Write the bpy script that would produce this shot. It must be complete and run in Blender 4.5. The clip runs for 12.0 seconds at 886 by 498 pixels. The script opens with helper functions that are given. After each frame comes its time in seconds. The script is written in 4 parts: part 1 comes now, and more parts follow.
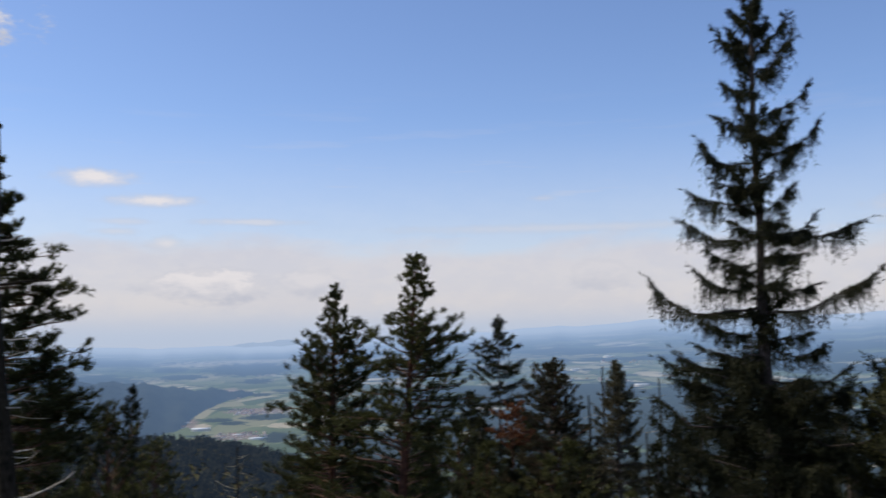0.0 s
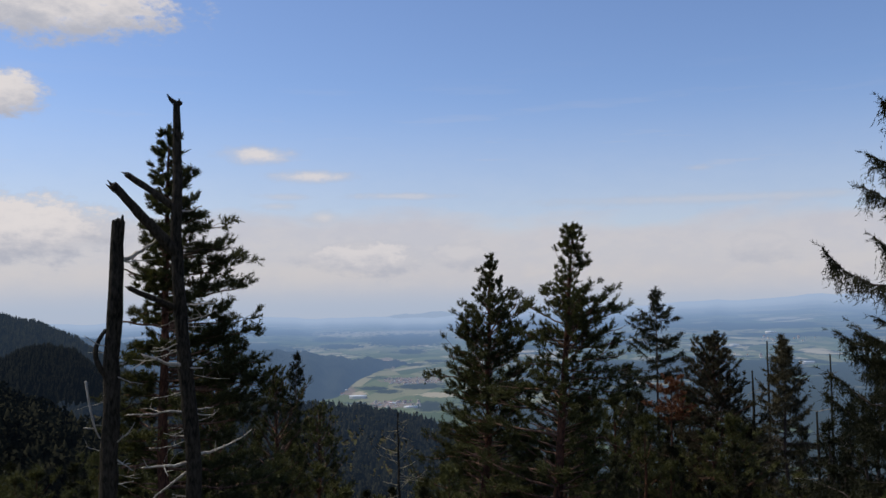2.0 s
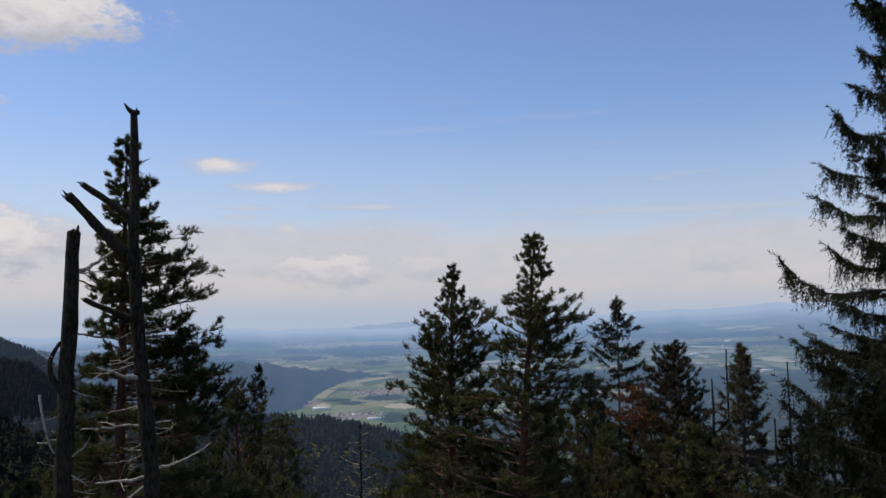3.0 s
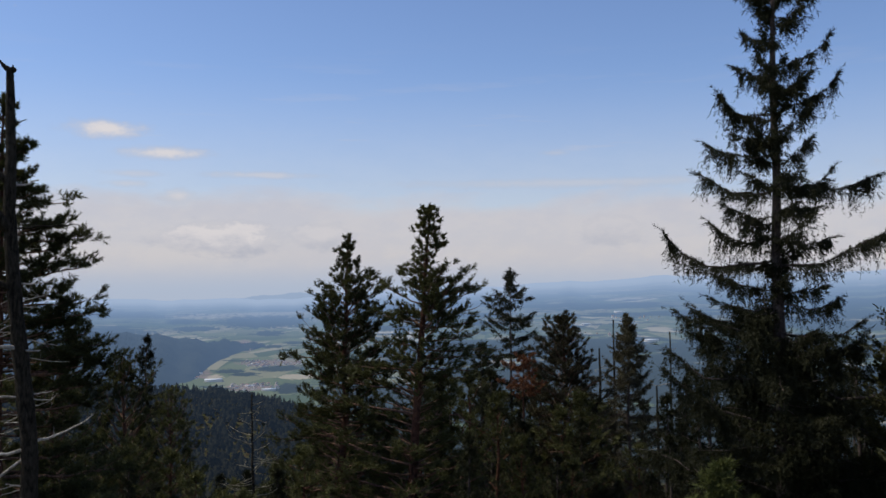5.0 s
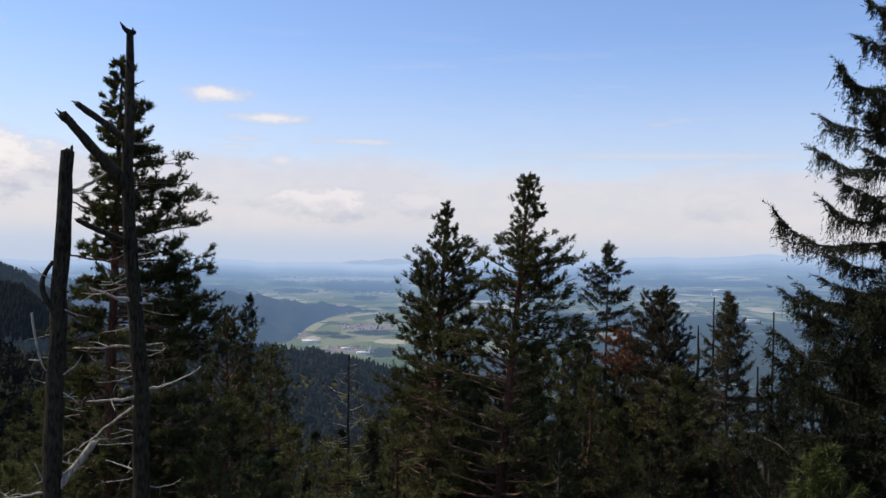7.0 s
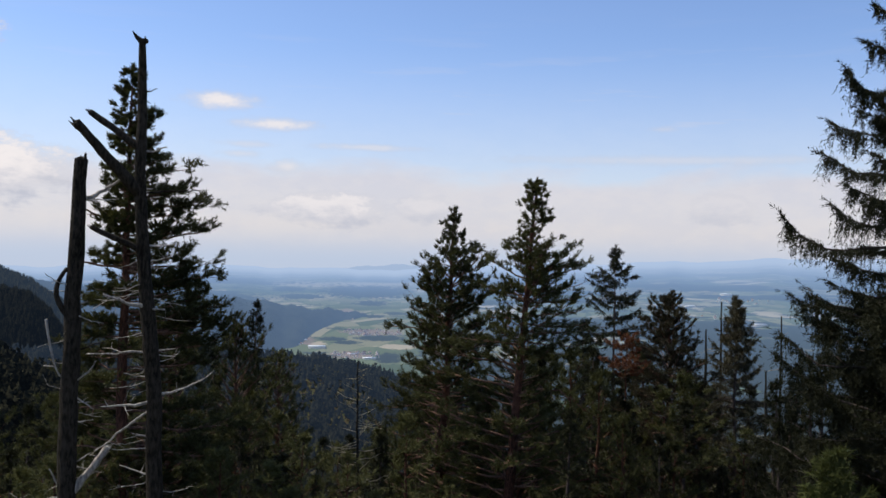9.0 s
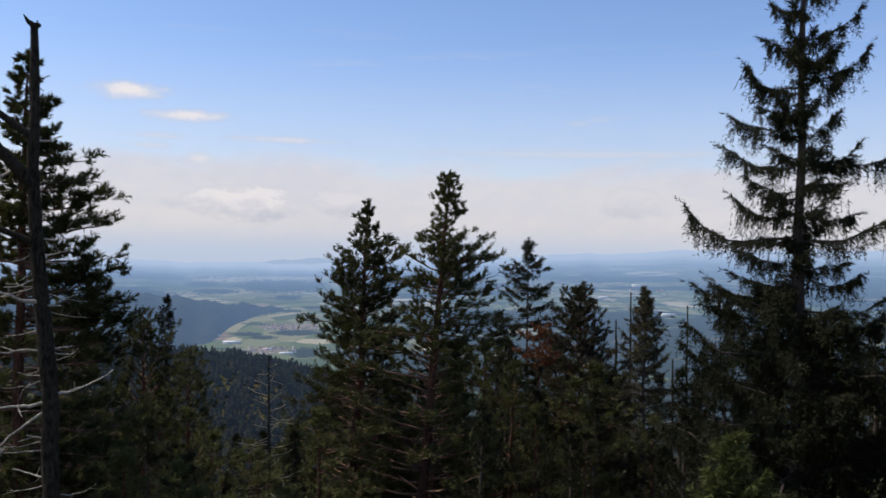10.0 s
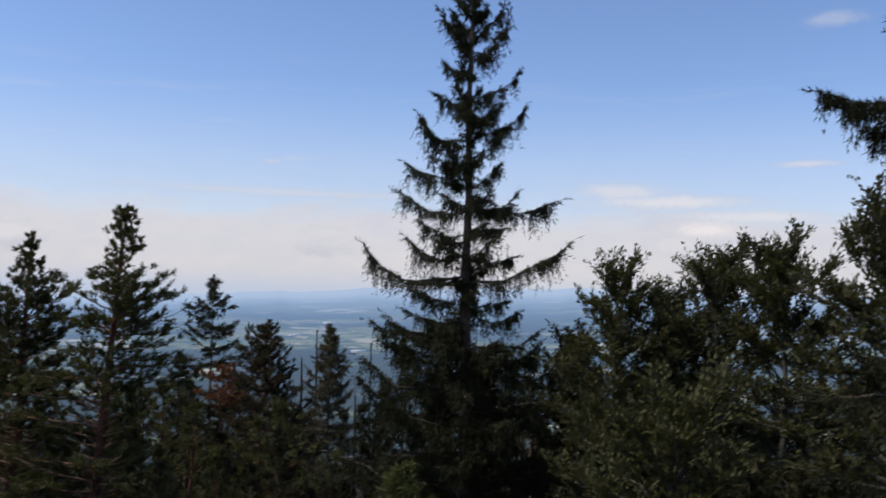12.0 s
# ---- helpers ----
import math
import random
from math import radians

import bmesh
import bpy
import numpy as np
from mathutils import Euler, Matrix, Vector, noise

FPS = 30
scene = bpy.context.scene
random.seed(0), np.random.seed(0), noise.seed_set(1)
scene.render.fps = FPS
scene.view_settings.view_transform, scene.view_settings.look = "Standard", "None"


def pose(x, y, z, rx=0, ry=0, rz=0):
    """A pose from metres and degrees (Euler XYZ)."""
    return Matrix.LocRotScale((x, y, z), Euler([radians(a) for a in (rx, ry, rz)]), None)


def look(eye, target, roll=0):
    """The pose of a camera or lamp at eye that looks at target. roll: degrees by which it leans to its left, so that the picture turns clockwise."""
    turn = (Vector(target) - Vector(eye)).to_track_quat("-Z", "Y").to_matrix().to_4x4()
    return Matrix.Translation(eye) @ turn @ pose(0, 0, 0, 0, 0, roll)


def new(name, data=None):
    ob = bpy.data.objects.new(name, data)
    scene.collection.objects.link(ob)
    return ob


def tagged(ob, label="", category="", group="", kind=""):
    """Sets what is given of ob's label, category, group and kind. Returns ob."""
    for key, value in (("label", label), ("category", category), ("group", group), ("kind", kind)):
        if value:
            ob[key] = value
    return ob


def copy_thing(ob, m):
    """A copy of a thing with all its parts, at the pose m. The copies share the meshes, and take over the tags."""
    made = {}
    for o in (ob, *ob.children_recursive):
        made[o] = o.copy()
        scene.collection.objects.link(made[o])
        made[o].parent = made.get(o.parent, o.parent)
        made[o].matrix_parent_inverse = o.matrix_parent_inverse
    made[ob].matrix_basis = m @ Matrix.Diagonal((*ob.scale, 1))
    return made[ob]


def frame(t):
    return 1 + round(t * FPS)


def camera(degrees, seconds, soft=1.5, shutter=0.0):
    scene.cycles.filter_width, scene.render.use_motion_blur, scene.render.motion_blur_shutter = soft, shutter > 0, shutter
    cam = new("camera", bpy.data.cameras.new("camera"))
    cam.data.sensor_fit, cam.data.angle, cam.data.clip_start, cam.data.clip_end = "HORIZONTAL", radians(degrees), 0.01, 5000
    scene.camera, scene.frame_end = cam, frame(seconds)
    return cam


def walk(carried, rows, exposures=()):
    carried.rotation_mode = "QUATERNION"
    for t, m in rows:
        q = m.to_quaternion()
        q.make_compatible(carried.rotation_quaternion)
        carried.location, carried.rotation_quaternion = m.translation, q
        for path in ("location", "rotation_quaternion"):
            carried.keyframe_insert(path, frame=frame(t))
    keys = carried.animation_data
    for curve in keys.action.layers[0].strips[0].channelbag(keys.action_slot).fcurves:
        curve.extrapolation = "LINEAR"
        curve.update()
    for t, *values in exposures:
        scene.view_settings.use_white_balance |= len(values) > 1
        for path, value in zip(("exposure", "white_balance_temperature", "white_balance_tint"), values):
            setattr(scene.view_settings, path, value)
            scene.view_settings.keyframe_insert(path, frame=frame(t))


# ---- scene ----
cam = camera(53.8, 12.0, soft=1.52, shutter=0.27)


def aimed(x, y, z, yaw, pitch, roll):
    """A hand-held camera pose: yaw to the left of +y, pitch up, roll in degrees."""
    a, p = radians(yaw), radians(pitch)
    ahead = Vector((-math.sin(a) * math.cos(p), math.cos(a) * math.cos(p), math.sin(p)))
    return look((x, y, z), Vector((x, y, z)) + ahead, roll)


# seconds, yaw, pitch, roll, x, y, z
HELD = [
    (0.0, -0.00, 4.75, -0.70, 0.002, -0.000, 0.003),
    (0.2, 4.09, 4.44, -1.17, -0.026, 0.001, -0.009),
    (0.5, 7.76, 3.79, -1.46, -0.069, 0.003, -0.026),
    (0.7, 9.38, 4.20, -0.93, -0.085, 0.000, -0.024),
    (1.0, 10.02, 5.01, -1.87, -0.110, -0.004, -0.021),
    (1.2, 10.75, 3.89, 0.16, -0.109, 0.012, -0.025),
    (1.5, 10.09, 2.24, -0.12, -0.107, 0.035, -0.031),
    (1.7, 9.81, 2.51, 0.06, -0.102, 0.041, -0.034),
    (2.0, 9.87, 3.04, -0.33, -0.094, 0.049, -0.039),
    (2.3, 9.14, 3.08, 0.10, -0.085, 0.059, -0.041),
    (2.5, 8.42, 3.37, -0.21, -0.079, 0.066, -0.042),
    (2.7, 7.98, 3.75, -0.41, -0.076, 0.061, -0.042),
    (4.3, 4.30, 2.83, -0.66, -0.057, 0.024, -0.041),
    (4.5, 3.42, 2.48, -0.56, -0.054, 0.019, -0.041),
    (4.7, 2.26, 1.82, -0.69, -0.046, 0.021, -0.046),
    (5.0, 0.75, 1.76, -0.24, -0.035, 0.025, -0.054),
    (5.2, -0.16, 1.74, -0.27, -0.026, 0.025, -0.052),
    (5.5, -0.96, 1.41, -0.31, -0.013, 0.026, -0.049),
    (5.8, -0.49, 0.69, 0.37, -0.017, 0.028, -0.060),
    (6.0, 0.69, -0.11, 0.72, -0.019, 0.030, -0.068),
    (6.2, 2.75, -0.35, 0.99, -0.029, 0.034, -0.069),
    (6.5, 5.65, -0.13, 1.24, -0.046, 0.041, -0.071),
    (6.7, 6.68, -0.32, 1.45, -0.057, 0.042, -0.073),
    (7.0, 7.01, -0.30, 1.68, -0.074, 0.044, -0.076),
    (7.2, 7.08, -0.21, 1.46, -0.077, 0.038, -0.076),
    (8.8, 7.97, 0.23, 1.73, -0.102, -0.006, -0.075),
    (9.0, 7.40, 0.03, 1.47, -0.105, -0.012, -0.075),
    (9.2, 6.66, -0.24, 1.56, -0.093, -0.005, -0.076),
    (9.5, 4.99, -0.11, 1.49, -0.075, 0.005, -0.077),
    (9.7, 3.76, -0.03, 1.16, -0.059, 0.015, -0.079),
    (10.0, 1.97, -0.29, 1.21, -0.034, 0.031, -0.081),
    (10.2, 0.39, -0.08, 1.27, -0.024, 0.021, -0.075),
    (10.5, -2.03, 0.11, 1.03, -0.010, 0.006, -0.067),
    (10.7, -3.41, 0.36, 1.30, 0.000, -0.009, -0.065),
    (11.0, -6.12, 0.39, 1.42, 0.016, -0.031, -0.063),
    (11.2, -8.34, 0.86, 0.87, 0.030, -0.046, -0.059),
    (11.5, -11.79, 1.32, 0.53, 0.052, -0.069, -0.052),
    (11.7, -14.20, 1.56, 0.58, 0.069, -0.088, -0.056),
    (12.0, -17.94, 2.65, 1.56, 0.095, -0.116, -0.061),
]
EXPOSURES = [(0.0, -0.08), (0.5, -0.18), (1.0, -0.21), (1.5, -0.31), (2.5, -0.26), (4.5, -0.23), (5.0, -0.27), (5.5, -0.2), (6.5, 0.02), (7.0, 0.07), (9.5, 0.0), (12.0, -0.02)]
walk(cam, [(t, aimed(x, y, z, a, p, r)) for t, a, p, r, x, y, z in HELD], EXPOSURES)

# ---- light ----
SUN_AZ, SUN_EL = 84.0, 56.0  # degrees to the left of +y, and above the horizon


def way(az, el):
    a, e = radians(az), radians(el)
    return Vector((-math.sin(a) * math.cos(e), math.cos(a) * math.cos(e), math.sin(e)))


EYE = Vector((-0.075, 0.005, -0.077))  # where most of the bearings below were taken
EYE_RIGHT = Vector((0.095, -0.116, -0.061))


def at(az, el, far, eye=EYE):
    """The place at a bearing (left of +y) and elevation, far metres away on the level."""
    a = radians(az)
    return eye + Vector((-math.sin(a) * far, math.cos(a) * far, math.tan(radians(el)) * far))


sun = new("sun", bpy.data.lights.new("sun", "SUN"))
sun.data.energy, sun.data.angle, sun.data.color = 4.4, radians(0.6), (1.0, 0.94, 0.84)
sun.matrix_world = look(way(SUN_AZ, SUN_EL) * 100, (0, 0, 0))


class Nodes:
    """Short hand for building node trees."""

    def __init__(self, tree):
        self.tree = tree
        tree.nodes.clear()

    def add(self, kind):
        return self.tree.nodes.new("ShaderNode" + kind)

    def put(self, socket, value):
        if isinstance(value, bpy.types.NodeSocket):
            self.tree.links.new(value, socket)
        else:
            socket.default_value = value

    def math(self, op, a, b=0.0, c=0.0, clamp=False):
        node = self.add("Math")
        node.operation, node.use_clamp = op, clamp
        for socket, value in zip(node.inputs, (a, b, c)):
            self.put(socket, value)
        return node.outputs[0]

    def smooth(self, value, lo, hi, a=0.0, b=1.0):
        node = self.add("MapRange")
        node.interpolation_type = "SMOOTHSTEP"
        for socket, v in zip(node.inputs, (value, lo, hi, a, b)):
            self.put(socket, v)
        return node.outputs[0]

    def mix(self, fac, a, b, blend="MIX"):
        node = self.add("Mix")
        node.data_type, node.blend_type = "RGBA", blend
        self.put(node.inputs[0], fac)
        self.put(node.inputs[6], a)
        self.put(node.inputs[7], b)
        return node.outputs[2]

    def noise(self, vector, scale, detail=4.0, rough=0.55, out=0):
        node = self.add("TexNoise")
        if vector is not None:
            self.put(node.inputs["Vector"], vector)
        self.put(node.inputs["Scale"], scale)
        self.put(node.inputs["Detail"], detail)
        self.put(node.inputs["Roughness"], rough)
        return node.outputs[out]

    def xyz(self, x, y, z):
        node = self.add("CombineXYZ")
        for socket, v in zip(node.inputs, (x, y, z)):
            self.put(socket, v)
        return node.outputs[0]

    def ramp(self, value, *stops):
        node = self.add("ValToRGB")
        self.put(node.inputs[0], value)
        ramp = node.color_ramp
        while len(ramp.elements) < len(stops):
            ramp.elements.new(0.5)
        for element, (place, colour) in zip(ramp.elements, stops):
            element.position, element.color = place, (*colour, 1)
        return node.outputs[0]


# bearing, elevation, half width, half height, thickness of each cloud, in degrees
CLOUDS = [
    (35.8, 17.6, 11.6, 3.0, 1.0), (38.2, 12.0, 4.7, 2.1, 1.0), (37.0, 4.1, 8.6, 2.7, 1.0),
    (21.9, 9.05, 2.7, 0.7, 0.95), (18.4, 7.75, 3.2, 0.5, 0.9), (20.3, 6.4, 2.2, 0.3, 0.45), (20.6, 5.8, 1.7, 0.3, 0.5),
    (17.6, 5.1, 1.4, 0.55, 0.75), (15.2, 2.4, 4.8, 1.5, 0.85), (8.6, 2.5, 2.8, 1.1, 0.62), (-10.2, 2.9, 2.6, 1.3, 0.5),
    (12.4, 6.5, 4.2, 0.3, 0.6), (-8.0, 6.0, 14.0, 0.4, 0.45), (-29.4, 6.6, 4.2, 0.8, 0.65), (-32.3, 5.9, 7.0, 0.65, 0.75), (-37.3, 5.0, 7.0, 0.65, 0.7), (-34.8, 4.2, 4.0, 0.95, 0.9), (-6.7, 7.95, 1.2, 0.25, 0.35),
    (-40.5, 8.2, 2.6, 0.3, 0.6), (-42.0, 16.6, 2.2, 0.6, 0.35), (-33.0, 3.2, 3.0, 0.9, 0.6),
    (60.0, 22.0, 14.0, 5.0, 1.0), (-70.0, 18.0, 16.0, 4.0, 0.9), (100.0, 30.0, 16.0, 6.0, 0.9), (-120.0, 25.0, 20.0, 6.0, 0.9), (170.0, 22.0, 25.0, 6.0, 0.9),
]

world = bpy.data.worlds.new("sky")
scene.world = world
world.use_nodes = True
n = Nodes(world.node_tree)
sky = n.add("TexSky")
sky.sky_type, sky.sun_disc = "NISHITA", False
sky.sun_elevation, sky.sun_rotation = radians(SUN_EL), radians(-SUN_AZ)
sky.altitude, sky.air_density, sky.dust_density, sky.ozone_density = 700.0, 1.0, 0.9, 1.6
coord = n.add("TexCoord").outputs["Generated"]
split = n.add("SeparateXYZ")
n.put(split.inputs[0], coord)
az = n.math("MULTIPLY", n.math("ARCTAN2", n.math("MULTIPLY", split.outputs[0], -1.0), split.outputs[1]), 57.29578)
el = n.math("MULTIPLY", n.math("ARCSINE", split.outputs[2]), 57.29578)
puff = n.noise(n.xyz(az, n.math("MULTIPLY", el, 1.9), 0.0), 0.55, 7.0, 0.6)
broad = n.noise(n.xyz(n.math("MULTIPLY", az, 0.35), el, 3.0), 0.35, 5.0, 0.55)
streak = n.noise(n.xyz(n.math("MULTIPLY", az, 0.12), n.math("MULTIPLY", el, 1.3), 7.0), 0.9, 5.0, 0.6)
small = n.noise(n.xyz(az, n.math("MULTIPLY", el, 1.6), 11.0), 1.9, 6.0, 0.6)
billow = n.math("ADD", n.math("MULTIPLY", n.math("SUBTRACT", puff, 0.5), 1.15), n.math("MULTIPLY", n.math("SUBTRACT", small, 0.5), 0.45))
cover, light = None, None
for a, e, w, h, thick in CLOUDS:
    du = n.math("DIVIDE", n.math("SUBTRACT", az, a), w)
    dv = n.math("DIVIDE", n.math("SUBTRACT", el, e), h)
    q = n.math("SQRT", n.math("ADD", n.math("MULTIPLY", du, du), n.math("MULTIPLY", dv, dv)))
    q = n.math("ADD", q, billow)
    mask = n.smooth(q, 0.95, 0.5, 0.0, thick) if h > 1 else n.smooth(q, 1.15, 0.1, 0.0, thick)
    lit = mask if h < 1 else n.math("MULTIPLY", mask, n.smooth(n.math("ADD", dv, n.math("MULTIPLY", n.math("SUBTRACT", puff, 0.5), 2.0)), -0.8, 0.35))
    cover = mask if cover is None else n.math("MAXIMUM", cover, mask)
    light = lit if light is None else n.math("MAXIMUM", light, lit)
# the pale bank of haze and thin cloud above the skyline
edge = n.math("ADD", el, n.math("MULTIPLY", n.math("SUBTRACT", broad, 0.5), 4.0))
bank = n.smooth(edge, 6.9, 4.0, 0.0, 0.85)
veil = n.math("MULTIPLY", n.smooth(streak, 0.48, 0.75), n.smooth(el, 16.0, 5.0, 0.0, 0.45))
bank = n.math("MAXIMUM", n.math("MAXIMUM", bank, veil), n.smooth(el, 14.0, 3.0, 0.0, 0.42))
clear = n.mix(1.0, sky.outputs[0], (1.2, 1.27, 1.5, 1), "MULTIPLY")
low_air = n.smooth(el, 1.6, -1.0)
heap = n.smooth(n.math("ADD", n.math("MULTIPLY", puff, 0.5), n.math("MULTIPLY", broad, 0.5)), 0.4, 0.6)
pale = n.mix(bank, clear, n.mix(low_air, n.mix(heap, (6.2, 5.95, 6.45, 1), (6.65, 6.25, 6.5, 1)), (4.6, 5.45, 7.1, 1)))
shade = n.mix(light, (5.0, 5.15, 5.9, 1), (8.2, 7.75, 7.75, 1))
whole = n.mix(cover, pale, shade)
back = n.add("Background")
n.put(back.inputs[0], whole)
n.put(back.inputs[1], 0.108)
n.put(n.add("OutputWorld").inputs[0], back.outputs[0])


# ---- materials ----
def material(name, build):
    mat = bpy.data.materials.new(name)
    mat.use_nodes = True
    nodes = Nodes(mat.node_tree)
    shader = build(nodes)
    nodes.put(nodes.add("OutputMaterial").inputs[0], shader)
    return mat


def principled(n, colour, rough=0.85, bump=None, strength=0.4, spec=0.3):
    node = n.add("BsdfPrincipled")
    n.put(node.inputs["Base Color"], colour)
    n.put(node.inputs["Roughness"], rough)
    node.inputs["Specular IOR Level"].default_value = spec
    if bump is not None:
        b = n.add("Bump")
        n.put(b.inputs["Height"], bump)
        b.inputs["Strength"].default_value = strength
        b.inputs["Distance"].default_value = 0.02
        n.put(node.inputs["Normal"], b.outputs[0])
    return node.outputs[0]


def bark(low, high, flake=9.0):
    def build(n):
        obj = n.add("TexCoord").outputs["Object"]
        stretch = n.add("Mapping")
        n.put(stretch.inputs[0], obj)
        stretch.inputs["Scale"].default_value = (1, 1, 0.3)
        fine = n.noise(stretch.outputs[0], flake * 4, 6.0, 0.65)
        wide = n.noise(obj, 1.3, 3.0)
        colour = n.mix(n.smooth(n.math("ADD", n.math("MULTIPLY", fine, 0.7), n.math("MULTIPLY", wide, 0.3)), 0.35, 0.65), (*low, 1), (*high, 1))
        return principled(n, colour, 0.95, fine, 0.9, 0.05)
    return build


def leafy(dark, fair, through_light, glow=0.3):
    def build(n):
        geo = n.add("NewGeometry")
        patch = n.noise(geo.outputs["Position"], 3.2, 4.0)
        vary = n.math("ADD", n.math("MULTIPLY", geo.outputs["Random Per Island"], 0.32), n.math("MULTIPLY", patch, 0.85))
        vary = n.math("ADD", vary, n.math("MULTIPLY", n.math("SUBTRACT", n.add("ObjectInfo").outputs["Random"], 0.5), 0.5))
        colour = n.mix(n.smooth(vary, 0.2, 0.95), (*dark, 1), (*fair, 1))
        body = principled(n, colour, 0.7, spec=0.12)
        thin = n.add("BsdfTranslucent")
        n.put(thin.inputs[0], (*through_light, 1))
        mix = n.add("MixShader")
        mix.inputs[0].default_value = glow
        n.put(mix.inputs[1], body)
        n.put(mix.inputs[2], thin.outputs[0])
        return mix.outputs[0]
    return build


PINE_BARK = material("pine_bark", bark((0.03, 0.018, 0.014), (0.14, 0.066, 0.042)))
PINE_LIMB = material("pine_limb", bark((0.06, 0.036, 0.026), (0.21, 0.128, 0.09)))
SPRUCE_BARK = material("spruce_bark", bark((0.035, 0.028, 0.024), (0.13, 0.1, 0.085), 14))
DEAD_BARK = material("dead_bark", bark((0.01, 0.0085, 0.006), (0.055, 0.046, 0.034), 12))
BARE_WOOD = material("bare_wood", bark((0.15, 0.13, 0.105), (0.48, 0.435, 0.365), 9))
LICHEN_BARK = material("lichen_bark", bark((0.14, 0.118, 0.08), (0.38, 0.335, 0.235), 12))
BEECH_BARK = material("beech_bark", bark((0.03, 0.028, 0.024), (0.09, 0.084, 0.07), 5))
PINE_NEEDLE = material("pine_needle", leafy((0.02, 0.0225, 0.0105), (0.105, 0.104, 0.038), (0.1, 0.1, 0.022), 0.2))
SPRUCE_NEEDLE = material("spruce_needle", leafy((0.008, 0.0095, 0.005), (0.029, 0.029, 0.0125), (0.034, 0.036, 0.009), 0.12))
FRESH_NEEDLE = material("fresh_needle", leafy((0.022, 0.03, 0.01), (0.07, 0.078, 0.022), (0.08, 0.09, 0.02), 0.2))
BROWNISH_NEEDLE = material("brownish_needle", leafy((0.03, 0.025, 0.015), (0.1, 0.086, 0.048), (0.08, 0.07, 0.025), 0.18))
RUSTY_NEEDLE = material("rusty_needle", leafy((0.07, 0.025, 0.012), (0.17, 0.07, 0.03), (0.12, 0.04, 0.015), 0.2))
BEECH_LEAF = material("beech_leaf", leafy((0.013, 0.0145, 0.007), (0.062, 0.06, 0.023), (0.075, 0.077, 0.018), 0.2))


def floor_build(n):
    pos = n.add("NewGeometry").outputs["Position"]
    a, b = n.noise(pos, 0.5, 6.0), n.noise(pos, 7.0, 5.0)
    colour = n.mix(n.smooth(a, 0.4, 0.62), (0.06, 0.042, 0.026, 1), (0.045, 0.06, 0.022, 1))
    colour = n.mix(n.smooth(b, 0.5, 0.75, 0, 0.7), colour, (0.14, 0.1, 0.06, 1))
    return principled(n, colour, 0.95, b, 0.8, 0.1)


FOREST_FLOOR = material("forest_floor", floor_build)


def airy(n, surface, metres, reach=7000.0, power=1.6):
    """Paints the light of the air between the viewpoint and a far backdrop into its material, as emission: bluer near,
    paler towards the skyline.
    """
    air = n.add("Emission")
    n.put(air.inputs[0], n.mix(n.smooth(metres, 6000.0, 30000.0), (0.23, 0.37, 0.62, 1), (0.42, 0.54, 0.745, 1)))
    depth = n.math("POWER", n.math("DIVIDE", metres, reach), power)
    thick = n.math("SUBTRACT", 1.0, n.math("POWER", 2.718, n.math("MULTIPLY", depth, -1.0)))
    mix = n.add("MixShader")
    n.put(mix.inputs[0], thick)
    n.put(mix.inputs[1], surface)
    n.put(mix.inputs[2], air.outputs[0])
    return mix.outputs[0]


def from_viewpoint(n):
    length = n.add("VectorMath")
    length.operation = "LENGTH"
    n.put(length.inputs[0], n.add("NewGeometry").outputs["Position"])
    return length.outputs["Value"]


# bearing, elevation, half width and half height, in degrees, of what lies in the valley
VALLEY_WOODS = [(12.35, -2.9, 3.0, 0.42), (16.55, -3.27, 1.5, 0.16), (17.3, -2.82, 1.1, 0.15), (12.0, -3.63, 1.1, 0.16), (11.85, -4.5, 0.8, 0.1), (10.3, -4.27, 0.9, 0.09), (14.4, -6.0, 0.9, 0.14), (13.5, -6.2, 0.9, 0.12),
                (11.35, -5.9, 1.7, 0.18), (10.85, -7.18, 0.9, 0.35), (11.35, -2.05, 2.8, 0.2), (17.9, -1.8, 1.8, 0.16), (-8.6, -5.05, 3.0, 0.5), (21.5, -2.3, 2.5, 0.2), (2.5, -2.6, 3.5, 0.25)]
VILLAGE_GROUND = [(13.64, -4.42, 0.95, 0.36), (11.97, -5.51, 1.9, 0.2), (13.3, -7.03, 1.5, 0.22), (16.5, -6.11, 1.0, 0.3)]
PALE_FIELDS = [(11.97, -2.37, 2.2, 0.09), (16.0, -2.5, 2.5, 0.14), (10.2, -6.44, 1.3, 0.16), (11.6, -3.25, 0.9, 0.1), (15.4, -6.35, 0.5, 0.2)]


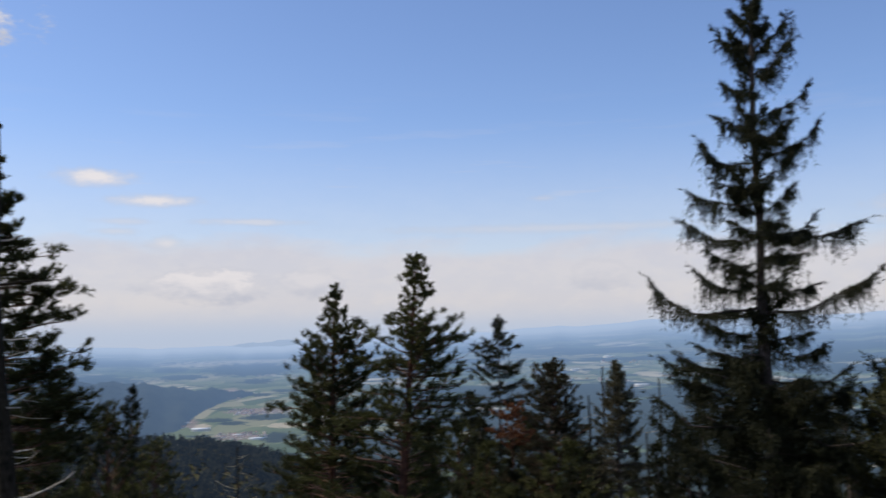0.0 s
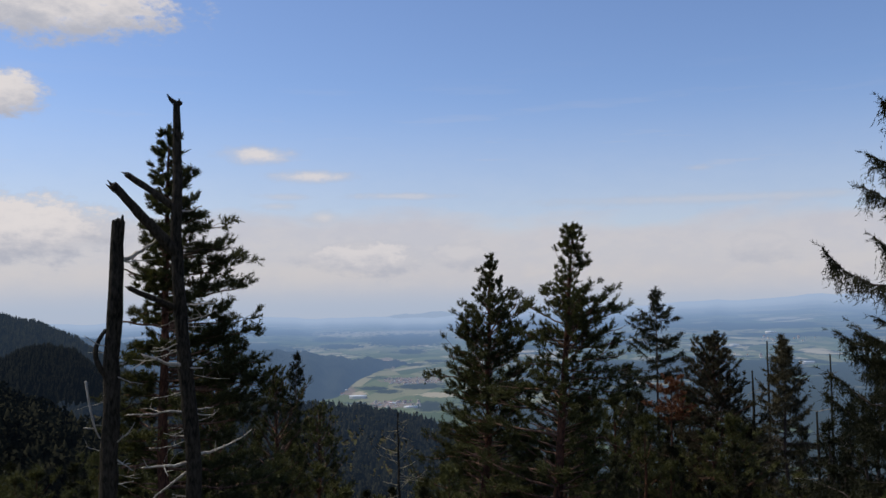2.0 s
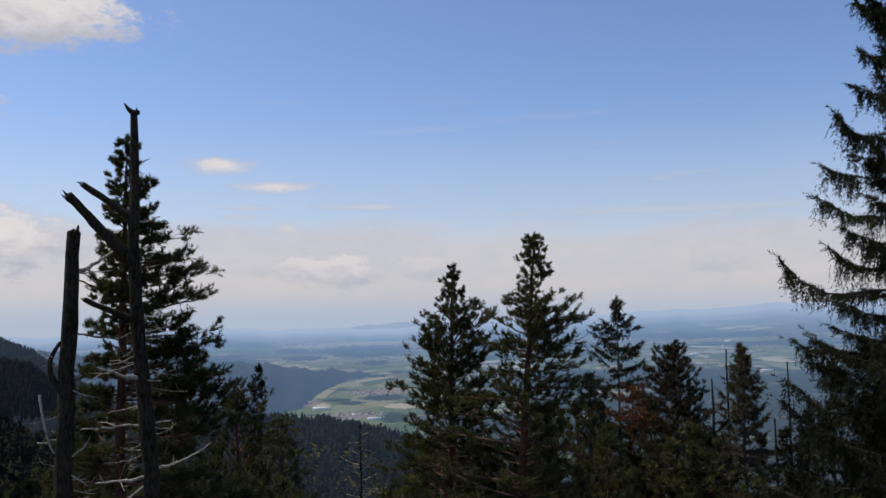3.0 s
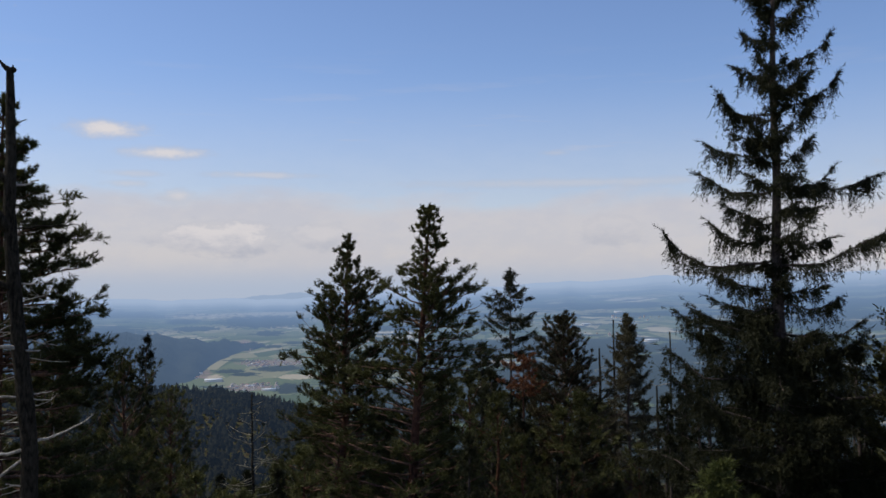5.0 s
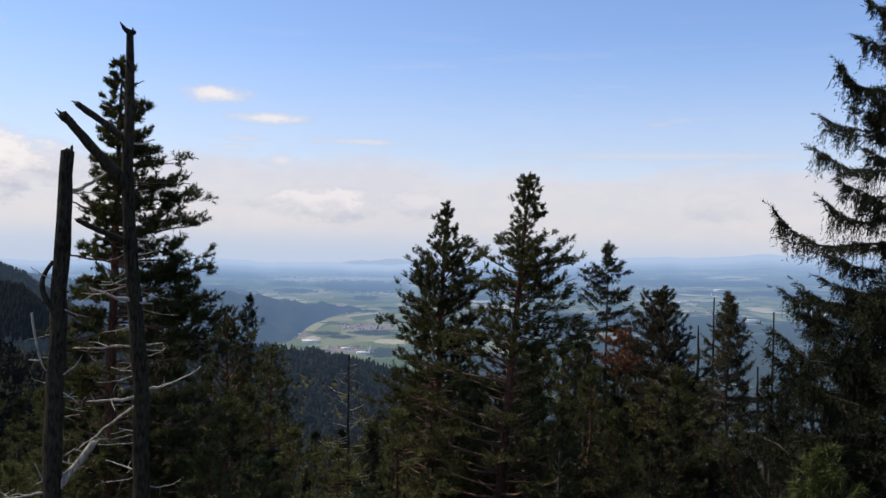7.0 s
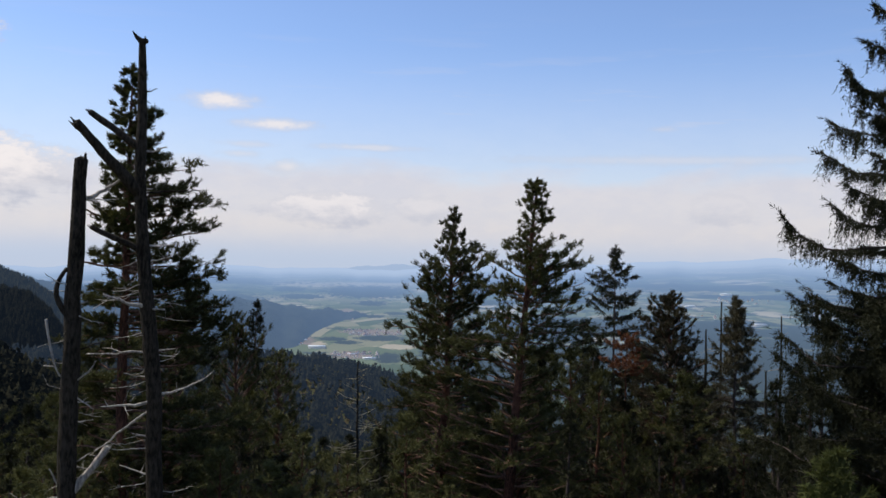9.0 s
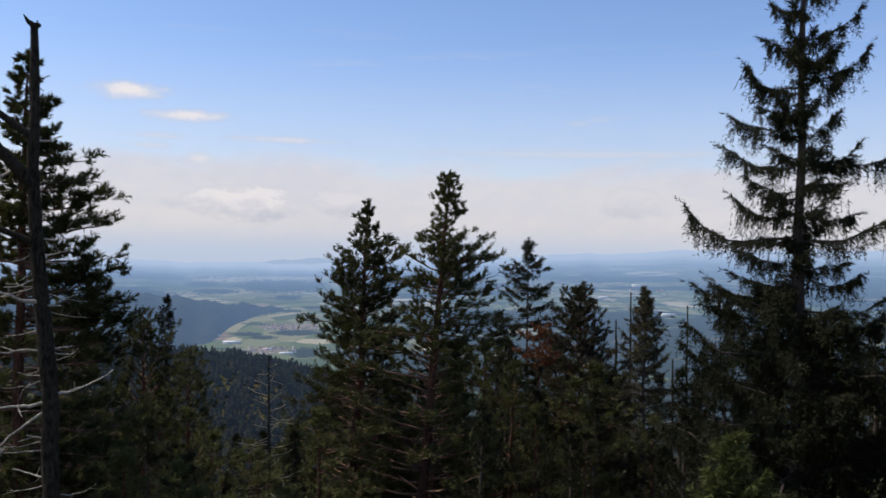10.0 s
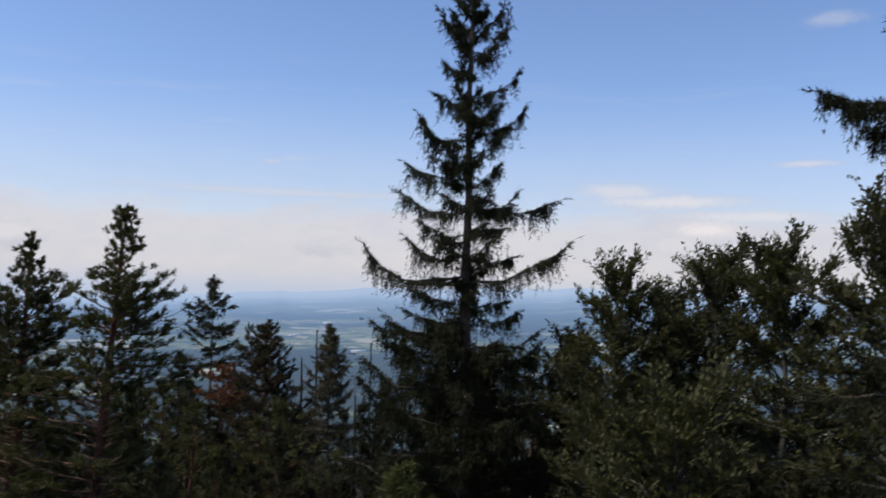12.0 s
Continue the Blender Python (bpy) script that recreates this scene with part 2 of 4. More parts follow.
def plain_build(n):
    uv = n.add("TexCoord").outputs["UV"]  # kilometres on the plain
    split = n.add("SeparateXYZ")
    n.put(split.inputs[0], uv)
    length = n.add("VectorMath")
    length.operation = "LENGTH"
    n.put(length.inputs[0], uv)
    km = length.outputs["Value"]
    def parcels(scale, turn):
        cells = n.add("TexVoronoi")
        stretch = n.add("Mapping")
        n.put(stretch.inputs[0], uv)
        stretch.inputs["Rotation"].default_value = (0, 0, turn)
        stretch.inputs["Scale"].default_value = (*scale, 1)
        n.put(cells.inputs["Vector"], stretch.outputs[0])
        cells.inputs["Scale"].default_value = 1.0
        pick = n.add("SeparateColor")
        n.put(pick.inputs[0], cells.outputs["Color"])
        return pick.outputs[0]

    crops = ((0.0, (0.06, 0.08, 0.028)), (0.3, (0.092, 0.112, 0.04)), (0.5, (0.125, 0.142, 0.058)), (0.7, (0.22, 0.2, 0.11)), (0.86, (0.42, 0.37, 0.26)), (1.0, (0.24, 0.2, 0.12)))
    near_field = n.ramp(n.math("MULTIPLY", parcels((6.4, 2.2), 0.35), n.smooth(km, 4.5, 7.5, 0.84, 1.0)), *crops)
    far_field = n.ramp(n.math("ADD", n.math("MULTIPLY", parcels((1.5, 0.6), 0.2), 0.8), n.math("MULTIPLY", parcels((4.0, 1.5), 0.6), 0.2)), *crops)
    field = n.mix(n.smooth(km, 5.5, 8.5), near_field, far_field)
    wood = n.noise(uv, 0.55, 6.0, 0.6)
    limit = n.smooth(km, 5.0, 8.0, 0.58, 0.5)
    forest = n.smooth(n.math("SUBTRACT", wood, limit), -0.01, 0.015)
    copse = n.smooth(n.noise(uv, 3.2, 5.0, 0.65), 0.575, 0.6)
    forest = n.math("MAXIMUM", forest, copse)
    # narrow belts of trees between the fields
    belt = n.add("Mapping")
    n.put(belt.inputs[0], uv)
    belt.inputs["Rotation"].default_value = (0, 0, 0.25)
    belt.inputs["Scale"].default_value = (1.3, 2.6, 1)
    forest = n.math("MAXIMUM", forest, n.smooth(n.noise(belt.outputs[0], 1.2, 4.0, 0.55), 0.575, 0.59))
    # the woods at the foot of the mountain
    ragged = n.math("MULTIPLY", n.math("SUBTRACT", n.noise(uv, 1.3, 5.0), 0.5), 1.6)
    foot_wood = n.math("MULTIPLY", n.smooth(n.math("ADD", split.outputs[0], ragged), -0.5, -0.35), n.math("MULTIPLY", n.smooth(n.math("ADD", km, ragged), 5.25, 5.1), n.smooth(n.noise(uv, 2.1, 4.0, 0.5), 0.6, 0.57)))
    forest = n.math("MAXIMUM", forest, foot_wood)
    # the woods, villages and stubble that can be told apart
    spot = n.add("SeparateXYZ")
    place = n.add("NewGeometry").outputs["Position"]
    n.put(spot.inputs[0], place)
    span = n.add("VectorMath")
    span.operation = "LENGTH"
    n.put(span.inputs[0], place)
    az = n.math("MULTIPLY", n.math("ARCTAN2", n.math("MULTIPLY", spot.outputs[0], -1.0), spot.outputs[1]), 57.29578)
    el = n.math("MULTIPLY", n.math("ARCSINE", n.math("DIVIDE", spot.outputs[2], span.outputs["Value"])), 57.29578)
    frayed = n.math("MULTIPLY", n.math("SUBTRACT", n.noise(n.xyz(az, n.math("MULTIPLY", el, 4.0), 0.0), 2.6, 6.0, 0.68), 0.5), 2.6)

    def patches(rows):
        out = None
        for a, e, w, h in rows:
            u, v = n.math("DIVIDE", n.math("SUBTRACT", az, a), w), n.math("DIVIDE", n.math("SUBTRACT", el, e), h)
            q = n.math("ADD", n.math("SQRT", n.math("ADD", n.math("MULTIPLY", u, u), n.math("MULTIPLY", v, v))), frayed)
            mask = n.smooth(q, 1.08, 0.88)
            out = mask if out is None else n.math("MAXIMUM", out, mask)
        return out

    open_land = n.math("SUBTRACT", 1.0, patches([(12.6, -4.6, 6.5, 3.0)]))
    hedges = n.smooth(n.noise(uv, 4.5, 5.0, 0.65), 0.6, 0.62)
    forest = n.math("MAXIMUM", n.math("MAXIMUM", n.math("MULTIPLY", forest, open_land), hedges), patches(VALLEY_WOODS))
    field = n.mix(n.math("MULTIPLY", patches(PALE_FIELDS), 0.8), field, (0.4, 0.33, 0.22, 1))
    gardens = n.math("MULTIPLY", patches(VILLAGE_GROUND), n.smooth(n.noise(uv, 30.0, 3.0, 0.7), 0.42, 0.55, 0.25, 0.95))
    field = n.mix(gardens, field, (0.21, 0.14, 0.115, 1))
    trees = n.mix(n.noise(uv, 24.0, 4.0, 0.7), (0.006, 0.009, 0.008, 1), (0.04, 0.048, 0.026, 1))
    towns = n.math("MULTIPLY", n.math("MULTIPLY", n.smooth(n.noise(uv, 1.1, 2.0), 0.6, 0.68), n.smooth(km, 4.2, 5.2)), n.smooth(n.noise(uv, 26.0, 1.0), 0.56, 0.62))
    field = n.mix(towns, field, (0.75, 0.7, 0.65, 1))
    colour = n.mix(forest, field, trees)
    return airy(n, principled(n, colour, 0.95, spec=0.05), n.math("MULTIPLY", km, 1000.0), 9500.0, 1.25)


PLAIN = material("valley_plain", plain_build)


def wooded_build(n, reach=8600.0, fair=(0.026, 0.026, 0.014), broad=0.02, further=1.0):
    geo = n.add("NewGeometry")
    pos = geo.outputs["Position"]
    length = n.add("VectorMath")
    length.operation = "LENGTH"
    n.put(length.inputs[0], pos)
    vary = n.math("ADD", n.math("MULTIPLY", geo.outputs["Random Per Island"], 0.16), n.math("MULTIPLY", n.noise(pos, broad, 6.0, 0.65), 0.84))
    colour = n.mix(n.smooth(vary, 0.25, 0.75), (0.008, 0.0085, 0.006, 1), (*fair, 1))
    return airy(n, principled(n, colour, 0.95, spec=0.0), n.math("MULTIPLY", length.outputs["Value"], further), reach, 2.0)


# a shorter reach paints more haze glow into a wood
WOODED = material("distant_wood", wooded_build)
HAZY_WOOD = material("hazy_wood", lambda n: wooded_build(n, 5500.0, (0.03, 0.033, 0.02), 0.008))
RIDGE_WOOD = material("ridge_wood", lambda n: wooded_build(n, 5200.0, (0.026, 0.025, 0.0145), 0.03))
# further overstates the distance, for thicker and paler painted haze
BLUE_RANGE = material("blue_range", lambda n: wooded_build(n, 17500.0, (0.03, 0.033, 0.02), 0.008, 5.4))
# darker base colour paints a cloud's shadow onto one hill and its trees
SHADED_WOOD = material("shaded_wood", lambda n: wooded_build(n, 13000.0, (0.011, 0.011, 0.008), 0.01))


# ---- mesh helpers ----
class Mesh:
    """Collects points and faces for one mesh."""

    def __init__(self):
        self.points, self.faces, self.count = [], [], 0

    def add(self, points, faces):
        points, faces = np.asarray(points, float), np.asarray(faces, int)
        self.points.append(points)
        self.faces.append(faces + self.count)
        self.count += len(points)

    def tube(self, path, radii, sides=6, closed=True):
        path = np.asarray(path, float)
        along = np.gradient(path, axis=0)
        along /= np.linalg.norm(along, axis=1, keepdims=True) + 1e-9
        ref = np.array([0, 0, 1.0]) if abs(along[:, 2]).mean() < 0.7 else np.array([1.0, 0, 0])
        u = np.cross(along, ref)
        u /= np.linalg.norm(u, axis=1, keepdims=True) + 1e-9
        v = np.cross(along, u)
        turn = np.linspace(0, 2 * np.pi, sides, endpoint=False)
        rings = path[:, None] + np.asarray(radii, float)[:, None, None] * (np.cos(turn)[:, None] * u[:, None] + np.sin(turn)[:, None] * v[:, None])
        quads = []
        for i in range(len(path) - 1):
            for k in range(sides):
                a, b = i * sides + k, i * sides + (k + 1) % sides
                quads.append((a, b, b + sides, a + sides))
        self.add(rings.reshape(-1, 3), quads)
        if closed:
            m = len(path) * sides
            self.add(np.vstack([rings[-1], path[-1] + along[-1] * radii[-1] * 0.5]), [(k, (k + 1) % sides, sides, sides) for k in range(sides)])

    def blades(self, start, heading, length, width, rng):
        """Needles: one thin triangle each."""
        count = len(start)
        side = np.cross(heading, rng.normal(size=(count, 3)))
        side /= np.linalg.norm(side, axis=1, keepdims=True) + 1e-9
        side *= np.broadcast_to(np.asarray(width, float), (count,))[:, None] / 2
        tip = start + heading * np.broadcast_to(np.asarray(length, float), (count,))[:, None]
        points = np.stack([start - side, start + side, tip], 1).reshape(-1, 3)
        index = np.arange(count * 3).reshape(-1, 3)
        self.add(points, np.hstack([index, index[:, 2:]]))

    def leaves(self, start, heading, length, width, rng):
        """Leaves: a diamond each."""
        count = len(start)
        side = np.cross(heading, rng.normal(size=(count, 3)) * 0.5 + (0, 0, 1))
        side /= np.linalg.norm(side, axis=1, keepdims=True) + 1e-9
        side *= np.broadcast_to(np.asarray(width, float), (count,))[:, None] / 2
        long = heading * np.broadcast_to(np.asarray(length, float), (count,))[:, None]
        points = np.stack([start, start + long * 0.5 - side, start + long, start + long * 0.5 + side], 1).reshape(-1, 3)
        self.add(points, np.arange(count * 4).reshape(-1, 4))

    def data(self, name, mat, smooth=False):
        mesh = bpy.data.meshes.new(name)
        points = np.concatenate(self.points)
        faces = np.concatenate(self.faces)
        triangle = faces[:, 2] == faces[:, 3]
        total = np.where(triangle, 3, 4)
        loops = faces.ravel()[np.column_stack([np.ones((len(faces), 3), bool), ~triangle]).ravel()]
        mesh.vertices.add(len(points))
        mesh.vertices.foreach_set("co", points.ravel())
        mesh.loops.add(len(loops))
        mesh.loops.foreach_set("vertex_index", loops.astype(np.int32))
        mesh.polygons.add(len(faces))
        mesh.polygons.foreach_set("loop_start", np.concatenate([[0], np.cumsum(total)[:-1]]).astype(np.int32))
        mesh.update(calc_edges=True)
        mesh.materials.append(mat)
        if smooth:
            mesh.polygons.foreach_set("use_smooth", np.ones(len(faces), bool))
        return mesh


def part(name, mesh, mat, parent, label="", smooth=False):
    ob = new(name, mesh.data(name, mat, smooth))
    ob.parent = parent
    return tagged(ob, label)


def thing(name, place, label, category, group=""):
    ob = new(name)
    ob.location = place
    return tagged(ob, label, category, group)


def unit(v):
    return v / (np.linalg.norm(v, axis=-1, keepdims=True) + 1e-9)


# ---- ground ----
def smoothstep(x, lo, hi):
    t = np.clip((x - lo) / (hi - lo), 0, 1)
    return t * t * (3 - 2 * t)


def slope_height(x, y):
    """The hillside under the viewpoint and the wooded spurs below it."""
    r = np.hypot(x, y)
    az = np.degrees(np.arctan2(-x, y))
    near = -1.62 - 0.5 * np.maximum(r - 1.5, 0)
    fall = np.maximum(near, -185 - 0.24 * (r - 370))
    back = smoothstep(np.abs(az), 80, 130)
    fall = fall * (1 - back) + np.maximum(-1.62 - 0.12 * r, -60) * back
    # the spur to the left
    spur = np.interp(az, [17, 24, 29, 32, 34, 37, 50, 75], [-190, -110, -76, -63, -56, -45, -36, -30])
    spur = spur - 0.6 * np.maximum(r - 430, 0) - 0.04 * np.maximum(430 - r, 0)
    spur = np.where(r > 130, spur, -300)
    # the wooded ridge in the middle distance
    crest = np.interp(az, [-60, -25, 0, 6, 9.9, 10.6, 12.9, 15, 17.7, 25, 40], [-330, -320, -262, -226, -198, -190, -178, -169, -160, -150, -155])
    ridge = crest - 0.05 * np.maximum(1300 - r, 0) - 0.5 * np.maximum(r - 1300, 0) - 26 * smoothstep(1300 - r, 0, 260)
    ridge = np.where(r > 520, ridge, -300)
    bumps = 3.0 * np.sin(x * 0.021 + 1) * np.sin(y * 0.017) * smoothstep(r, 60, 300)
    return np.maximum(np.maximum(fall, spur), ridge) + bumps


def polar(radii, azimuths, height):
    rr, aa = np.meshgrid(radii, np.radians(azimuths), indexing="ij")
    x, y = -np.sin(aa) * rr, np.cos(aa) * rr
    points = np.stack([x, y, height(x, y)], -1)
    rows, cols = rr.shape
    i, k = np.meshgrid(np.arange(rows - 1), np.arange(cols - 1), indexing="ij")
    a = (i * cols + k).ravel()
    return points.reshape(-1, 3), np.stack([a, a + cols, a + cols + 1, a + 1], 1)


grid = Mesh()
grid.add(*polar(np.r_[0.01, np.geomspace(0.8, 1750, 110)], np.linspace(-180, 180, 361), slope_height))
tagged(new("ground", grid.data("ground", FOREST_FLOOR, True)), "steep forest floor with brown needles and moss", "ground", kind="structure")

DEPTH = 400.0  # the plain lies this far below the viewpoint


def skyline(az):
    """Elevation of the land's edge, in degrees."""
    base = np.interp(az, [-180, -60, -26, -13, -8, -1, 5, 8, 13, 18, 24, 32, 60, 180], [-0.6, 0.2, 0.25, -0.1, -0.4, -0.75, -0.9, -1.3, -1.45, -1.4, -1.35, -1.6, -1.4, -0.6])
    return base + 0.06 * np.sin(az * 0.9 + 1) + 0.03 * np.sin(az * 2.3) + 0.02 * np.sin(az * 5.1 + 2)


def plain_place(az, el):
    """The place on the far plain at a bearing and elevation; past 3.4 km the land climbs to the skyline."""
    az, el = np.asarray(az, float), np.asarray(el, float)
    turn = np.degrees(np.arctan(DEPTH / 3400))
    edge = skyline(az)
    share = np.clip((el + turn) / (edge + turn), 0, 1)
    r = np.where(el < -turn, DEPTH / np.tan(np.radians(np.maximum(-el, 0.01))), 3400 + 1450 * share)
    a = np.radians(az)
    z = np.tan(np.radians(el)) * r
    below = np.clip((edge - el) / 4, 0, 1)
    far = DEPTH / np.tan(np.radians(0.55 * (1 - below) + below * np.maximum(np.maximum(edge, 0) + 0.35 - np.minimum(el, edge - 4), 0.5)))
    return np.stack([-np.sin(a) * r, np.cos(a) * r, z], -1), np.stack([-np.sin(a) * far, np.cos(a) * far], -1) / 1000


azs = np.linspace(-180, 180, 481)
steps = np.r_[np.linspace(0, 0.4, 12), np.linspace(0.42, 1, 46)]
aa, ss = np.meshgrid(azs, steps)
low = -20.0
els = low + (skyline(aa) - low) * ss
points, flat = plain_place(aa, els)
rows, cols = aa.shape
i, k = np.meshgrid(np.arange(rows - 1), np.arange(cols - 1), indexing="ij")
a = (i * cols + k).ravel()
quads = np.stack([a, a + 1, a + cols + 1, a + cols], 1)
grid = Mesh()
grid.add(points.reshape(-1, 3), quads)
data = grid.data("backdrop_plain", PLAIN, True)
layer = data.uv_layers.new(name="plain")
layer.data.foreach_set("uv", flat.reshape(-1, 2)[quads.ravel()].ravel())
tagged(new("backdrop_plain", data), "hazy valley plain with fields, woods and far mountains", "valley", kind="structure")


def needle_tree(rng, count, tiers=3, sides=6):
    """Many small conifers of unit height and width as jagged tiers."""
    points, faces = [], []
    for t in range(tiers):
        low, high = t / tiers * 0.85 + 0.05, min(1.0, (t + 1.7) / tiers * 0.85 + 0.1)
        wide = 0.5 * (1 - t / tiers) ** 0.9 + 0.04
        turn = np.linspace(0, 6.283, sides, endpoint=False)[None] + rng.uniform(0, 6, (count, 1))
        r = wide * rng.uniform(0.6, 1.15, (count, sides))
        ring = np.stack([np.cos(turn) * r, np.sin(turn) * r, low + rng.uniform(-0.05, 0.05, (count, sides))], -1)
        tip = np.zeros((count, 1, 3))
        tip[..., 2] = high
        points.append(np.concatenate([ring, tip], 1))
        k = np.arange(sides)
        faces.append(np.stack([k, (k + 1) % sides, np.full(sides, sides), np.full(sides, sides)], 1) + t * (sides + 1))
    return np.concatenate(points, 1), np.concatenate(faces)


def far_hill(name, label, outline, far, deep, trees=0, mat=WOODED, rough=1.0):
    """A wooded hill: outline gives bearing and elevation of its crest, and where it varies the distance and half depth."""
    outline = sorted(outline)
    az_list, el_list = [p[0] for p in outline], [p[1] for p in outline]
    az = np.linspace(az_list[0], az_list[-1], 90)
    far = np.interp(az, az_list, [p[2] if len(p) > 2 else far for p in outline])
    deep = np.interp(az, az_list, [p[3] if len(p) > 3 else deep for p in outline])
    top = np.tan(np.radians(np.interp(az, az_list, el_list))) * far
    top = top + rough * far * 0.0016 * (np.sin(az * 3.1) + 0.6 * np.sin(az * 7.7 + 1) + 0.4 * np.sin(az * 17.0))
    grid = Mesh()
    rows = []
    for share in np.linspace(-1, 1, 31):
        r = far + share * deep
        lift = (0.5 + 0.5 * np.cos(share * np.pi)) ** 0.8
        z = -430 + (top + 430) * lift + far * 0.0022 * np.sin(az * 2.2 + share * 5) * (1 - abs(share)) * abs(share) * 4
        a = np.radians(az)
        rows.append(np.stack([-np.sin(a) * r, np.cos(a) * r, z], -1))
    points = np.array(rows)
    i, k = np.meshgrid(np.arange(30), np.arange(89), indexing="ij")
    a = (i * 90 + k).ravel()
    grid.add(points.reshape(-1, 3), np.stack([a, a + 90, a + 91, a + 1], 1))
    tagged(new(name, grid.data(name, mat, True)), label, "hill", kind="structure")
    if trees:
        rng = np.random.default_rng(trees)
        front = points[6:17, az < 46]
        i, k = rng.integers(0, front.shape[0] - 1, trees), rng.integers(0, front.shape[1] - 1, trees)
        u, v = rng.uniform(size=(2, trees, 1))
        spot = (front[i, k] * (1 - u) + front[i + 1, k] * u) * (1 - v) + (front[i, k + 1] * (1 - u) + front[i + 1, k + 1] * u) * v
        tall = rng.uniform(9, 18, trees) if mat is not HAZY_WOOD else rng.uniform(4, 9, trees)
        small, faces = needle_tree(rng, trees, 2, 5)
        small = small * np.stack([tall * 0.55, tall * 0.55, tall], -1)[:, None] + (spot - (0, 0, 2))[:, None]
        stuff = Mesh()
        stuff.add(small.reshape(-1, 3), (faces[None] + np.arange(trees)[:, None, None] * small.shape[1]).reshape(-1, 4))
        tagged(new("hill_woods", stuff.data("hill_woods", mat)), "dark-coloured conifer forest covering the hill", "woodland", kind="stuff")


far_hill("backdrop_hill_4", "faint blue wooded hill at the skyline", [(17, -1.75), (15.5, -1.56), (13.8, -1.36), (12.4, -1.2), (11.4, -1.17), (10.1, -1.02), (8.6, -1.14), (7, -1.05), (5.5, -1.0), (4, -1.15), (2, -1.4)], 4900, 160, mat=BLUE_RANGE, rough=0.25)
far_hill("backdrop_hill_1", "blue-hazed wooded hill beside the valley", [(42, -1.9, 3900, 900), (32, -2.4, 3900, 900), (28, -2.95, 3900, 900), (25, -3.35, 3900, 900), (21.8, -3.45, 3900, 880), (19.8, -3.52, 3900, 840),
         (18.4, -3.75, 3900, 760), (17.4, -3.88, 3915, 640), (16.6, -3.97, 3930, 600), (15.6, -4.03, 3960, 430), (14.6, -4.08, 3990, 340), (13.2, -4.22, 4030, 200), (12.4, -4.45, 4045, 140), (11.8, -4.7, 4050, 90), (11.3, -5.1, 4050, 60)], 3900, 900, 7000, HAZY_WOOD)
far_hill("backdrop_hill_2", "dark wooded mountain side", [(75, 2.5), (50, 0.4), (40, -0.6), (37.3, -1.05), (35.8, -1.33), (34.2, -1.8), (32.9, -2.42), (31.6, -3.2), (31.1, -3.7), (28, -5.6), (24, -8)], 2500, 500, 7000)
far_hill("backdrop_hill_3", "shaded wooded hill below the mountain", [(75, -5.5), (45, -5.0), (37.2, -4.0), (35.7, -3.3), (34.2, -3.0), (32.9, -3.3), (31.6, -4.15), (31, -5.3), (28.5, -8), (26, -10)], 1900, 350, 6000, SHADED_WOOD)


# ---- trees ----
def limb_path(start, heading, length, rise, tip, steps=9, wave=0.03, rng=None):
    """A limb that leaves at the angle rise and ends at the angle tip, in degrees above level."""
    angles = np.radians(np.linspace(rise, tip, steps))
    step = length / steps
    points = [np.array(start, float)]
    for angle in angles:
        d = heading * np.cos(angle) + np.array([0, 0, np.sin(angle)])
        points.append(points[-1] + d * step + rng.normal(size=3) * wave * step * 2)
    return np.array(points)


def along(path, share):
    """Places and directions at shares 0 to 1 of a path."""
    place = np.asarray(share) * (len(path) - 1)
    i = np.clip(place.astype(int), 0, len(path) - 2)
    f = (place - i)[:, None]
    return path[i] * (1 - f) + path[i + 1] * f, unit(path[i + 1] - path[i])


